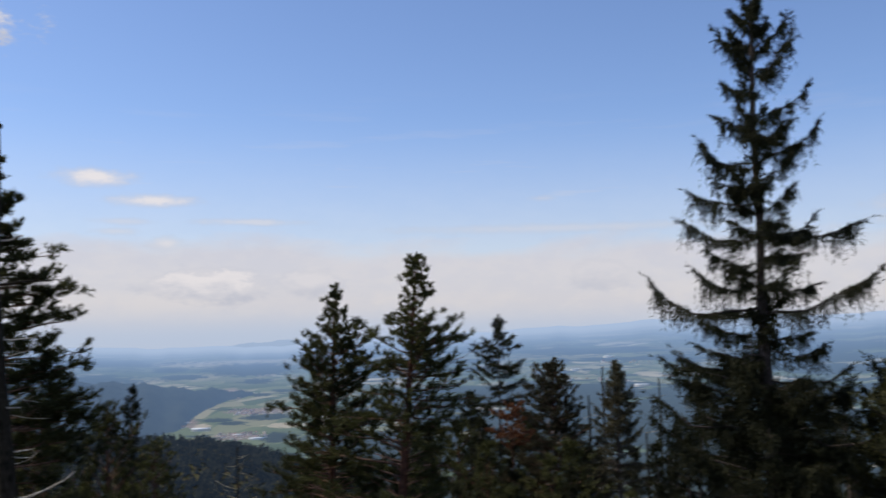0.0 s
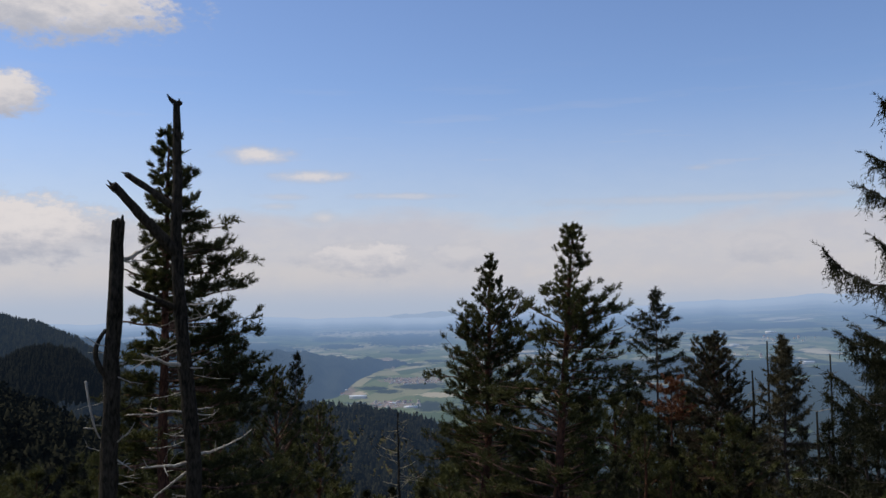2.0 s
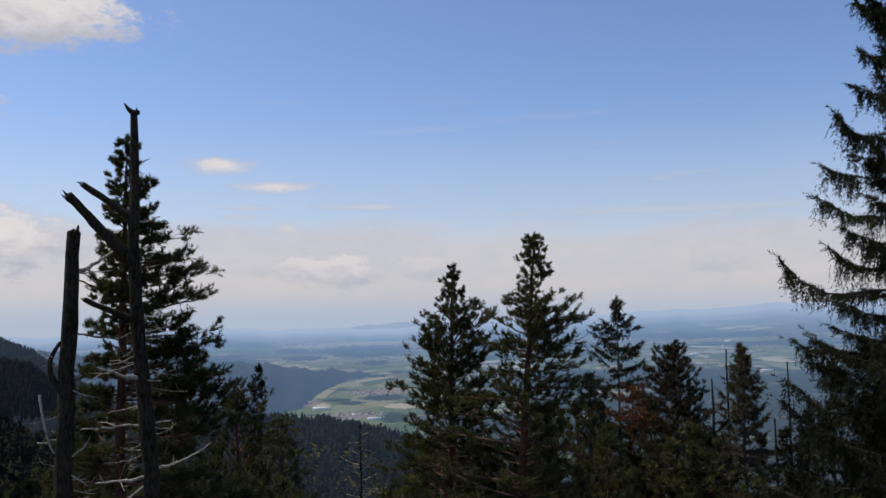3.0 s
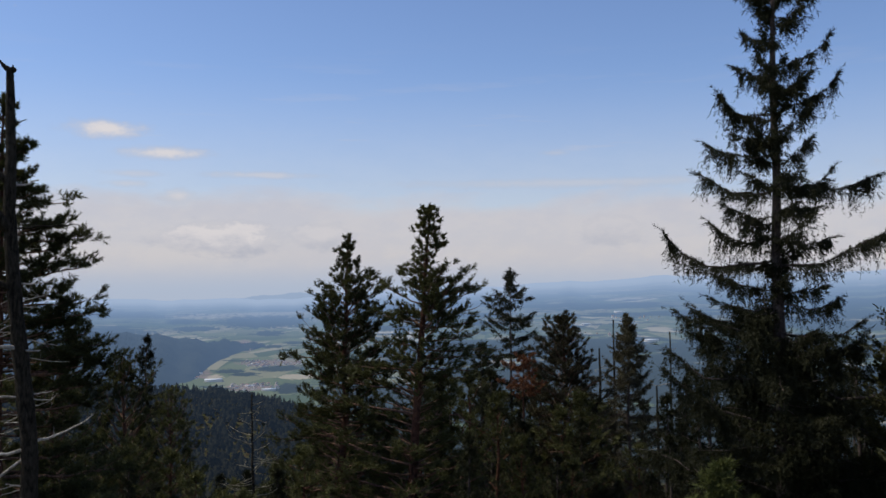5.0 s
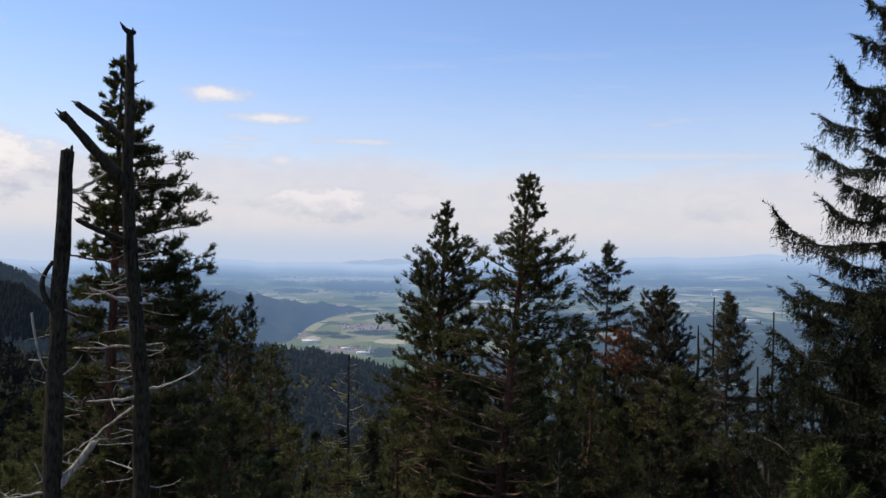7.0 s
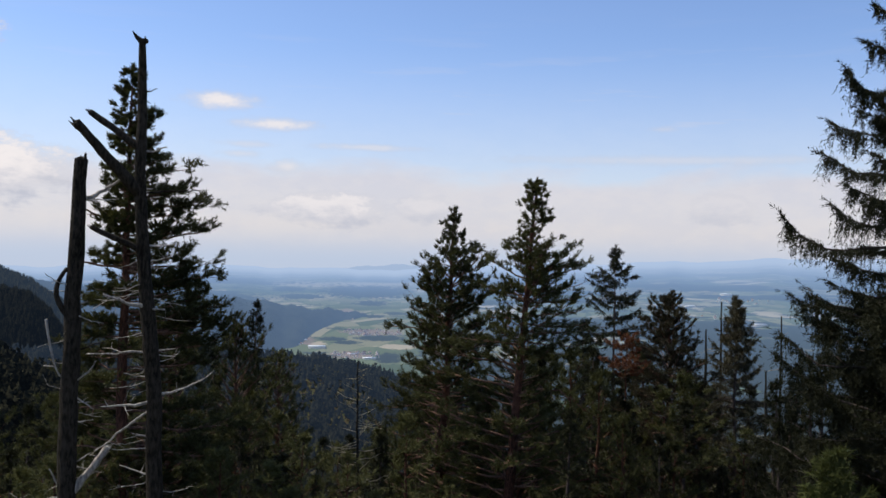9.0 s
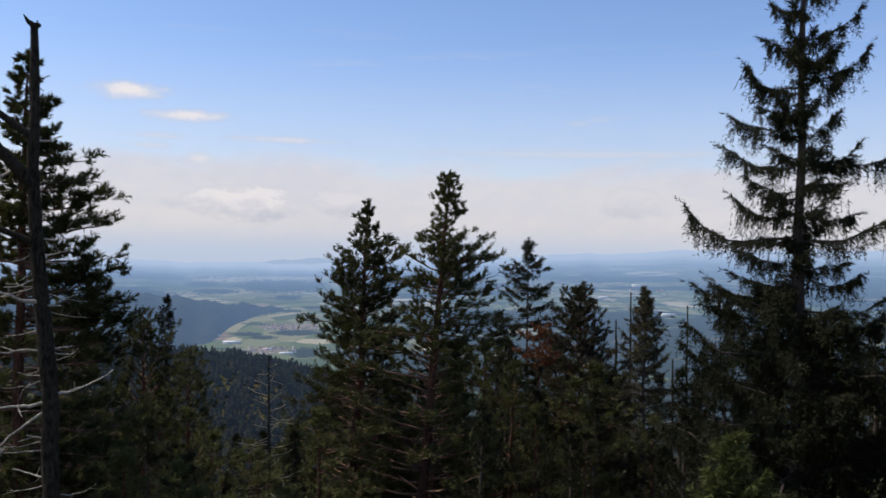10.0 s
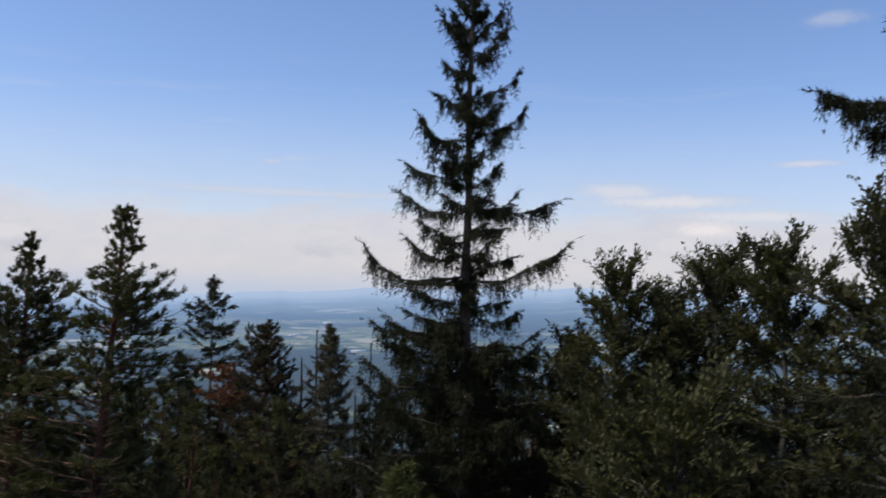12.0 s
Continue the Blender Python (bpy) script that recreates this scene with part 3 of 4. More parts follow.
def spruce_limb(wood, green, path, radius, rng, fine=1.0, hang=0.3):
    """A spruce limb with drooping branchlets set with short needles."""
    length = np.linalg.norm(np.diff(path, axis=0), axis=1).sum()
    stem_path = path if fine > 0.4 or len(path) < 5 else path[::4]
    wood.tube(stem_path, np.linspace(radius, radius * 0.25, len(stem_path)), 5 if fine > 0.4 else 3)
    count = max(6, int((2 + length * 46) * fine))
    share = np.sort(rng.uniform(0.1, 1.0, count))
    p, d = along(path, share)
    side = unit(np.cross(d, (0, 0, 1)))
    sign = np.where(np.arange(count) % 2, 1, -1)[:, None]
    reach = (0.1 + 0.3 * min(length, 1.6) * (1 - share) ** 0.8) * rng.uniform(0.35, 1.3, count)
    heading = unit(d * 0.75 + side * sign * rng.uniform(0.3, 1.0, (count, 1)) + np.array([0, 0, 1.0]) * rng.uniform(-0.5, 0.25, (count, 1)))
    starts, heads, lens = [p], [heading], [reach]
    # hanging branchlets in uneven clumps
    clumps = max(3, int((2 + length * 13) * min(1.0, fine + 0.2)))
    centre, drop_ = rng.uniform(0.15, 0.95, clumps), rng.uniform(0.25, 1.0, clumps) ** 1.4 * hang
    pick_ = rng.integers(0, clumps, int((3 + length * 120) * fine))
    more = len(pick_)
    s2 = np.clip(centre[pick_] + rng.normal(size=more) * 0.035, 0.05, 1.0)
    p2, d2 = along(path, s2)
    side2 = unit(np.cross(d2, (0, 0, 1)))
    p2 = p2 + side2 * rng.normal(size=(more, 1)) * (0.04 + 0.2 * (1.05 - s2)[:, None] * min(length, 1.5))
    starts.append(p2)
    heads.append(unit(np.array([0, 0, -1.0]) + rng.normal(size=(more, 3)) * 0.2 + d2 * 0.2))
    lens.append(drop_[pick_] * rng.uniform(0.55, 1.1, more))
    # the leading shoot
    starts.append(path[-3:])
    heads.append(np.repeat(unit(path[-1:] - path[-3:-2]), 3, 0))
    lens.append(np.full(3, length / len(path) * 1.3))
    start, head, lens = np.concatenate(starts), np.concatenate(heads), np.concatenate(lens)
    each = max(7, int(18 * fine))
    t = rng.uniform(0, 1, (len(start), each))
    pos = start[:, None] + head[:, None] * (lens[:, None] * t)[..., None]
    pos[..., 2] -= 0.25 * (lens[:, None] * t * t)
    around = unit(rng.normal(size=pos.shape))
    way_out = unit(head[:, None] * 1.15 + around)
    size = rng.uniform(0.04, 0.085, t.shape) / max(fine, 0.3) ** 0.5
    green.blades(pos.reshape(-1, 3), way_out.reshape(-1, 3), size.ravel(), 0.0115 / max(fine, 0.3) ** 0.4, rng)


def pine_limb(wood, green, path, radius, rng, fine=1.0, bare=0.45, tuft=0.07):
    """A pine limb: bare inside, then twigs whose shoots turn up like fingers, each a brush of long needles."""
    length = np.linalg.norm(np.diff(path, axis=0), axis=1).sum()
    stem_path = path if fine > 0.4 or len(path) < 5 else path[::4]
    wood.tube(stem_path, np.linspace(radius, radius * 0.3, len(stem_path)), 5 if fine > 0.4 else 3)
    count = max(3, int((1.5 + length * 12) * max(fine, 0.3)))
    share = np.sort(rng.uniform(bare, 1.0, count))
    share[-1] = 1.0
    p, d = along(path, share)
    side = unit(np.cross(d, (0, 0, 1)))
    sign = np.where(np.arange(count) % 2, 1, -1)[:, None]
    heading = unit(d * 0.75 + side * sign * rng.uniform(0.2, 1.1, (count, 1)) + np.array([0, 0, 1.0]) * rng.uniform(-0.2, 0.35, (count, 1)))
    reach = rng.uniform(0.12, 0.42, count) * min(1.0, 0.15 + length * 0.65)
    starts, heads = [], []
    for a, h, l in zip(p, heading, reach):
        if fine > 0.4:
            wood.tube(np.array([a, a + h * l * 0.5 + (0, 0, 0.01), a + h * l + (0, 0, 0.05 * l)]), [radius * 0.22, radius * 0.17, radius * 0.1], 3, False)
        for f in rng.uniform(0.55, 1.0, 6 if fine > 0.4 else 5):
            starts.append(a + h * l * f)
            heads.append(unit(h * 0.8 + rng.normal(size=3) * 0.45 + (0, 0, rng.uniform(0.1, 0.9))))
        starts.append(a + h * l)
        heads.append(unit(h + (0, 0, rng.uniform(0.2, 0.9))))
    start, head = np.array(starts), np.array(heads)
    long = tuft * rng.uniform(1.2, 3.0, len(start)) * min(1.0, 0.4 + 0.6 * length)
    each = max(10, int(24 * fine))
    t = rng.uniform(0.0, 1.0, (len(start), each))
    pos = start[:, None] + head[:, None] * (long[:, None] * t)[..., None]
    out = unit(head[:, None] * 1.0 + unit(rng.normal(size=pos.shape)))
    green.blades(pos.reshape(-1, 3), out.reshape(-1, 3), rng.uniform(0.7, 1.2, t.size) * tuft * 0.95, 0.0112 / max(fine, 0.3) ** 0.45, rng)


def conifer(name, label, kind, top, base, profile, trunk_radius, seed, fine=1.0, whorl=0.32, per=5, sparse=0.1, bark_mat=None, needle=None,
            custom=(), group="", hang=0.3, rise=(45, 8, -8), tuft=0.058, curl=18, keep_limbs=True, bare=0.45, ragged=(0.62, 1.18), full=99.0, naked=(), naked_radius=0.024, front=99.0, airy=(99.0, 99.0)):
    """A pine or spruce from its top and base. profile: rows of metres below the top, reach to the left and to the right as seen from the viewpoint."""
    rng = np.random.default_rng(seed)
    top, base = np.array(top, float), np.array(base, float)
    root = thing(name, base, label, "tree", group)
    tall = top[2] - base[2]
    left = unit(np.array([-top[1], top[0], 0.0]))
    steps = 14
    share = np.linspace(0, 1, steps)
    spine = (top - base) * share[:, None]
    spine[1:-1, :2] += rng.normal(size=(steps - 2, 2)) * 0.012 * tall / 6
    trunk = Mesh()
    trunk.tube(spine, trunk_radius * (1 - share) ** 0.75 + 0.008, 9)
    depth = [row[0] for row in profile]
    limbs, green = [], Mesh()

    def stem(h):
        f = np.clip((1 - h / tall) * (steps - 1), 0, steps - 1.001)
        k = int(f)
        return spine[k] * (1 - f + k) + spine[k + 1] * (f - k)

    def grow(h, heading, length, up, tip):
        wood = Mesh()
        path = limb_path(stem(h), heading, length, up, tip, 8, 0.05 if kind == "pine" else 0.1, rng)
        thick = max(0.006, 0.011 * length + 0.004) * (1.35 if kind == "pine" else 1.0)
        if kind == "pine":
            pine_limb(wood, green, path, thick, rng, fine, min(0.75, bare + 0.3 * min(1.0, h / 6)) if length > 0.5 else 0.15, tuft)
        else:
            spruce_limb(wood, green, path, thick, rng, fine, min(hang, length * 0.5))
        limbs.append(wood)

    h = 0.12
    turn = rng.uniform(0, 6.28)
    while h < depth[-1]:
        l, r = np.interp(h, depth, [row[1] for row in profile]), np.interp(h, depth, [row[2] for row in profile])
        many = per + 3 if h > full else per if h > 0.55 or kind != "pine" else 4
        for k in range(many):
            if rng.uniform() < (sparse if h < full else 0.1):
                continue
            phi = turn + k * 6.283 / many + rng.normal() * 0.2
            if h > front and math.sin(phi) < -0.35 and rng.uniform() < 0.7:
                continue
            if airy[0] < h < airy[1] and math.cos(phi) > 0.2 and rng.uniform() < 0.45:
                continue
            heading = left * np.cos(phi) + unit(np.array([top[0], top[1], 0])) * np.sin(phi)
            c = np.cos(phi)
            length = (l if c > 0 else r) * c * c + 0.5 * (l + r) * (1 - c * c)
            length *= rng.uniform(*ragged)
            s = h / depth[-1]
            up = np.interp(s, [0, 0.45, 1], rise) + rng.normal() * (7 if kind == "pine" else 11)
            grow(h + rng.normal() * 0.05, heading, max(length, 0.12), up, up + curl)
        turn += 2.4
        h += (whorl if h < full else whorl * 0.85) * rng.uniform(0.8, 1.2) * (0.55 + 0.45 * min(1, h / 1.5))
    for h, side, length, up, tip in custom:
        heading = unit(left * side + unit(np.array([top[0], top[1], 0])) * rng.uniform(-0.25, 0.1))
        grow(h - 0.16, heading, length, up, tip)
    for h, side, length, up, tip in naked:
        wood = Mesh()
        path = limb_path(stem(h), unit(left * side - unit(np.array([top[0], top[1], 0])) * rng.uniform(0.1, 0.4)), length * 1.05, up, tip, 8, 0.09, rng)
        wood.tube(path, np.linspace(naked_radius, naked_radius * 0.4, len(path)), 6)
        for k in (3, 5, 6):
            wood.tube(np.array([path[k], path[k] + unit(path[k + 1] - path[k] + rng.normal(size=3) * 0.08) * length * 0.3]), [naked_radius * 0.35, 0.003], 4)
        limbs.append(wood)
    # the leader
    tip_path = np.array([top - base - (0, 0, 0.22), top - base - (0, 0, 0.1), top - base])
    wood = Mesh()
    if kind == "pine":
        pine_limb(wood, green, tip_path, 0.008, rng, fine * 0.8, 0.0, tuft)
    else:
        spruce_limb(wood, green, tip_path, 0.008, rng, fine, 0.1)
    limbs.append(wood)
    if keep_limbs:
        for wood in limbs:
            part("limb", wood, PINE_LIMB if kind == "pine" else bark_mat, root)
    else:
        for wood in limbs:
            for points, faces in zip(wood.points, wood.faces):
                trunk.add(points, faces - faces.min())
    part("trunk", trunk, bark_mat, root, smooth=True)
    part("crown", green, needle, root, "rust-brown dry needles" if needle is RUSTY_NEEDLE else "fresh light green needles" if needle is FRESH_NEEDLE else "thin brownish green needles" if needle is BROWNISH_NEEDLE else "dense dark green needles")
    return root


def foot(place):
    """The ground under a place."""
    return np.array([place[0], place[1], float(slope_height(np.array(place[0]), np.array(place[1]))) - 0.15])



NEAR = "conifers below the viewpoint"

# the tall spruce
top = at(-19.95, 21.3, 14.3, Vector())
BIG = [(0, 0.05, 0.05), (0.8, 0.36, 0.36), (1.6, 0.44, 0.5), (2.5, 0.55, 0.6), (3.3, 0.75, 0.65), (4.0, 0.8, 0.65), (4.6, 0.8, 0.75), (5.2, 0.85, 0.8), (5.8, 0.85, 0.8), (6.3, 1.1, 0.95), (7.0, 1.6, 1.25), (7.8, 1.9, 1.7), (10.8, 2.3, 2.2)]
# limbs that stand out from the crown: metres below the top, side, reach, rise of the tip
OUT = [(1.38, 1, 0.54, 0.37), (1.99, 1, 0.45, 0.10), (2.6, 1, 0.62, 0.17), (3.16, 1, 0.92, 0.43), (3.53, 1, 0.77, 0.09), (3.74, 1, 1.02, 0.13), (4.33, 1, 1.27, 0.44), (4.7, 1, 0.8, 0.19),
       (5.07, 1, 1.05, 0.28), (5.42, 1, 1.8, 0.66), (1.38, -1, 0.5, 0.49), (1.8, -1, 0.68, 0.42), (2.46, -1, 0.75, 0.48), (3.0, -1, 0.98, 0.39), (4.23, -1, 0.9, 0.22)]
LOWER = [(4.33, -1, 1.4, 0.27), (5.5, -1, 1.6, 0.66), (6.24, 1, 1.32, 0.2), (6.7, 1, 1.7, 0.25), (7.0, 1, 1.85, 0.03), (6.5, -1, 1.38, 0.23), (7.25, -1, 2.2, 0.24), (6.1, 1, 1.0, 0.0), (6.0, -1, 0.9, -0.05)]
limbs_out = []
for h, side_, out, lift in OUT + LOWER:
    mean = math.degrees(math.atan2(lift, out))
    limbs_out.append((h + 0.16, side_, math.hypot(out, lift), mean - 26, mean + 28))
conifer("spruce_tree", "tall dark spruce with drooping branchlets on steep slope", "spruce", top, foot(at(-20.1, 0, 14.3, Vector())), BIG, 0.135, 11, 0.85, 0.36, 5, 0.3,
        SPRUCE_BARK, SPRUCE_NEEDLE, limbs_out, NEAR, 0.42, (40, 6, -10), curl=26, ragged=(0.4, 1.15), full=6.6)

# the two pines side by side
top = at(6.8, 2.45, 17.6)
conifer("pine_tree", "slender pine with reddish trunk and pointed crown", "pine", top, foot(at(7.9, 0, 17.4)),
        [(0, 0.06, 0.06), (0.4, 0.15, 0.15), (0.8, 0.4, 0.45), (1.4, 0.6, 0.85), (2.0, 0.75, 0.95), (2.55, 0.95, 0.95), (3.2, 0.9, 1.0), (4.0, 1.15, 1.1), (5.5, 1.5, 1.3), (8.6, 1.7, 1.5)],
        0.13, 21, 0.75, 0.27, 7, 0.1, PINE_BARK, PINE_NEEDLE, [(2.6, 1, 1.1, 6, 14)], NEAR, rise=(42, 8, -8), bare=0.12, ragged=(0.7, 1.1), curl=12, full=1.2, front=3.6, naked=[(3.4, 1, 0.4, 30, 45), (3.4, -1, 0.7, 4, 14), (2.9, -1, 0.7, 16, 24), (4.3, 1, 0.5, 25, 40), (5.0, -1, 0.6, -5, 10)])
top = at(1.45, 4.3, 16.2)
conifer("pine_tree", "tall leaning pine with reddish trunk and open crown", "pine", top, foot(at(3.9, 0, 16.2)),
        [(0, 0.06, 0.06), (0.3, 0.2, 0.3), (0.6, 0.28, 0.42), (1.1, 0.42, 0.45), (1.45, 0.58, 0.62), (1.9, 0.7, 0.85), (2.5, 0.7, 0.95), (2.9, 0.6, 0.8), (3.2, 0.9, 0.5), (4.0, 1.3, 0.6), (5.0, 1.5, 1.2), (8.6, 1.7, 1.6)],
        0.14, 23, 0.75, 0.28, 6, 0.1, PINE_BARK, PINE_NEEDLE, [(1.65, -1, 0.75, 20, 30), (1.75, -1, 0.9, 5, 20), (1.95, -1, 0.95, 8, 22), (2.1, -1, 1.0, 2, 18), (2.3, -1, 1.1, 0, 14), (2.4, -1, 0.8, 20, 34), (2.55, -1, 1.15, 0, 12), (2.7, -1, 1.05, -6, 10), (2.85, -1, 1.15, -4, 12), (3.0, -1, 0.95, -12, 0), (3.15, -1, 0.8, -14, -4), (1.9, 1, 0.85, 18, 34), (2.2, 1, 0.95, 4, 24), (2.6, 1, 0.8, -4, 12), (3.1, 1, 1.1, 6, 4), (3.5, 1, 1.3, 10, 4), (3.9, 1, 1.6, 8, 8)], NEAR, rise=(44, 12, -6), bare=0.05, curl=12, full=1.2, front=3.2, airy=(1.6, 3.1),
        naked=[(3.9, 1, 0.5, 35, 46), (3.4, 1, 0.55, 30, 42), (5.2, 1, 0.4, 45, 52), (5.5, 1, 0.6, 40, 50), (3.9, -1, 1.1, 18, -14), (5.2, -1, 1.0, 14, -8), (5.8, -1, 0.55, -10, -30), (4.5, 1, 0.5, 10, 20)])

# the pine behind the dead trunks
top = at(27.35, 10.2, 12.5)
conifer("pine_tree", "dense pine standing behind dead trunks", "pine", top, foot(at(27.75, 0, 12.5)),
        [(0, 0.04, 0.04), (0.3, 0.1, 0.16), (0.7, 0.15, 0.32), (1.15, 0.2, 0.48), (1.65, 0.24, 0.66), (2.1, 0.26, 0.75), (2.4, 0.28, 0.8), (2.7, 0.32, 0.85), (3.2, 0.4, 0.95), (4.0, 0.75, 1.25), (5.8, 0.9, 1.4)],
        0.11, 31, 1.0, 0.28, 8, 0.07, PINE_BARK, PINE_NEEDLE, [(1.5, -1, 0.72, 4, 12), (1.95, -1, 0.95, 2, 10), (2.4, -1, 1.08, 0, 14), (2.75, -1, 1.0, -5, 10), (2.95, -1, 1.1, -4, 8), (3.35, -1, 1.2, 0, 12), (3.5, -1, 1.0, -4, 8), (4.1, -1, 1.25, 0, 12)], NEAR, rise=(30, 3, -8), bare=0.2, curl=8, full=1.4, front=2.6, naked=[(2.0, 1, 0.55, 10, 24), (2.6, 1, 0.6, 0, 16), (3.6, -1, 0.7, 5, 0), (4.4, 1, 0.5, -8, 4), (5.0, -1, 0.6, -6, 2), (5.6, 1, 0.6, -10, 0)])

# smaller conifers further down the slope
top = at(-3.75, 0.3, 24.5)
conifer("spruce_tree", "young spruce with open tiers of branches", "spruce", top, foot(top),
        [(0, 0.03, 0.03), (0.3, 0.14, 0.14), (0.6, 0.32, 0.32), (0.9, 0.6, 0.6), (1.6, 0.75, 0.7), (2.6, 0.95, 0.9), (4.0, 1.1, 1.1), (6.0, 1.2, 1.2)],
        0.065, 41, 0.36, 0.36, 6, 0.12, SPRUCE_BARK, SPRUCE_NEEDLE, [(0.95, 1, 0.75, 12, 22), (1.0, -1, 0.6, 10, 22), (2.3, 1, 1.0, 0, 10), (2.4, -1, 1.0, -2, 8)], NEAR, 0.06, (34, 8, -4), curl=10)
top = at(-7.25, -2.5, 23.0)
conifer("pine_tree", "bushy pine with thinning brownish crown", "pine", top, foot(top),
        [(0, 0.06, 0.06), (0.3, 0.25, 0.2), (0.8, 0.65, 0.5), (1.6, 0.95, 0.85), (2.6, 1.25, 1.1), (3.6, 1.5, 1.3), (6.0, 1.5, 1.4)],
        0.11, 43, 0.8, 0.22, 8, 0.06, PINE_BARK, BROWNISH_NEEDLE, [], NEAR, rise=(46, 10, -6), bare=0.1)
top = at(-4.6, -5.6, 21.0)
conifer("pine_tree", "small pine with rust-brown dying needles", "pine", top, foot(top),
        [(0, 0.15, 0.15), (0.25, 0.45, 0.4), (0.55, 0.62, 0.5), (0.85, 0.5, 0.42)],
        0.06, 45, 0.6, 0.2, 7, 0.1, PINE_BARK, RUSTY_NEEDLE, [], NEAR, rise=(40, 14, 6), bare=0.2)
top = at(-11.2, -2.6, 26.0)
conifer("spruce_tree", "thin spruce with bare lower branches", "spruce", top, foot(top),
        [(0, 0.05, 0.05), (0.5, 0.3, 0.28), (1.2, 0.58, 0.55), (2.2, 0.85, 0.85), (3.2, 1.0, 1.1), (5.0, 1.3, 1.4), (7.0, 1.4, 1.5)],
        0.09, 47, 0.45, 0.26, 7, 0.12, SPRUCE_BARK, BROWNISH_NEEDLE, [], NEAR, 0.1, (35, 12, -5), front=2.2, naked_radius=0.013,
        naked=[(2.0 + 0.27 * k, 1 if k % 2 else -1, 0.4 + 0.5 * ((k * 7) % 10) / 10, -14 + 6 * (k % 4), 2 + 7 * (k % 3)) for k in range(20)])
top = at(-1.8, -4.5, 26.0)
conifer("spruce_tree", "small pointed spruce among pines", "spruce", top, foot(top),
        [(0, 0.04, 0.04), (0.6, 0.3, 0.3), (1.5, 0.6, 0.6), (4.0, 1.0, 1.0)],
        0.08, 49, 0.55, 0.3, 6, 0.1, SPRUCE_BARK, SPRUCE_NEEDLE, [], NEAR, 0.16, (35, 12, -5))
top = at(19.35, -3.6, 36.0)
conifer("spruce_tree", "small spruce tip rising above rounded pines", "spruce", top, foot(top),
        [(0, 0.06, 0.06), (0.5, 0.3, 0.3), (1.2, 0.45, 0.45), (2.5, 0.9, 0.9), (5.0, 1.2, 1.2)],
        0.12, 51, 0.5, 0.4, 5, 0.1, SPRUCE_BARK, SPRUCE_NEEDLE, [], NEAR, 0.2, (35, 12, -5))
for az, el, far, seed, wide in ((20.7, -5.6, 21.0, 53, 1.0), (17.9, -7.6, 24.0, 55, 0.9), (24.6, -5.0, 19.0, 57, 1.15)):
    top = at(az, el, far)
    conifer("pine_tree", "round-topped dense pine on the slope", "pine", top, foot(top),
            [(0, 0.3, 0.3), (0.3, 0.6 * wide, 0.6 * wide), (0.8, 0.85 * wide, 0.85 * wide), (1.6, wide, wide), (3.5, 1.1 * wide, 1.1 * wide), (5.0, wide, wide)],
            0.12, seed, 0.55, 0.28, 6, 0.08, PINE_BARK, PINE_NEEDLE, [], NEAR, rise=(60, 25, 5), bare=0.25)
top = at(-16.9, -11.8, 9.5)
conifer("young_spruce", "young spruce with fresh light green shoots", "spruce", top, foot(top),
        [(0, 0.05, 0.05), (0.25, 0.22, 0.22), (0.6, 0.4, 0.42), (1.2, 0.55, 0.6), (2.0, 0.7, 0.7)],
        0.05, 61, 0.5, 0.22, 6, 0.1, SPRUCE_BARK, FRESH_NEEDLE, [], NEAR, 0.06, (50, 30, 15), curl=6)
# the spruce at the far end of the view
top = at(-48.6, 27.0, 9.2, EYE_RIGHT)
conifer("spruce_tree", "large spruce with long drooping branches", "spruce", top, foot(top),
        [(0, 0.1, 0.1), (1.0, 0.3, 0.6), (2.0, 0.4, 0.9), (3.0, 0.5, 1.2), (4.5, 0.7, 1.4), (6.5, 1.2, 1.5)],
        0.15, 63, 0.8, 0.42, 4, 0.35, SPRUCE_BARK, SPRUCE_NEEDLE, [(1.0, 1, 0.45, 8, 24), (1.5, 1, 0.55, 0, 20), (2.55, 1, 0.62, 24, 44), (2.88, 1, 1.0, -4, 14), (2.95, 1, 1.2, -8, 14), (3.03, 1, 0.95, -14, 2), (3.1, 1, 0.7, -18, -4), (3.2, 1, 0.75, -6, 12), (3.35, 1, 0.62, -12, 4), (3.5, 1, 0.5, -16, 0), (4.3, 1, 0.6, -4, 20)], NEAR, 0.32, (40, 5, -10))


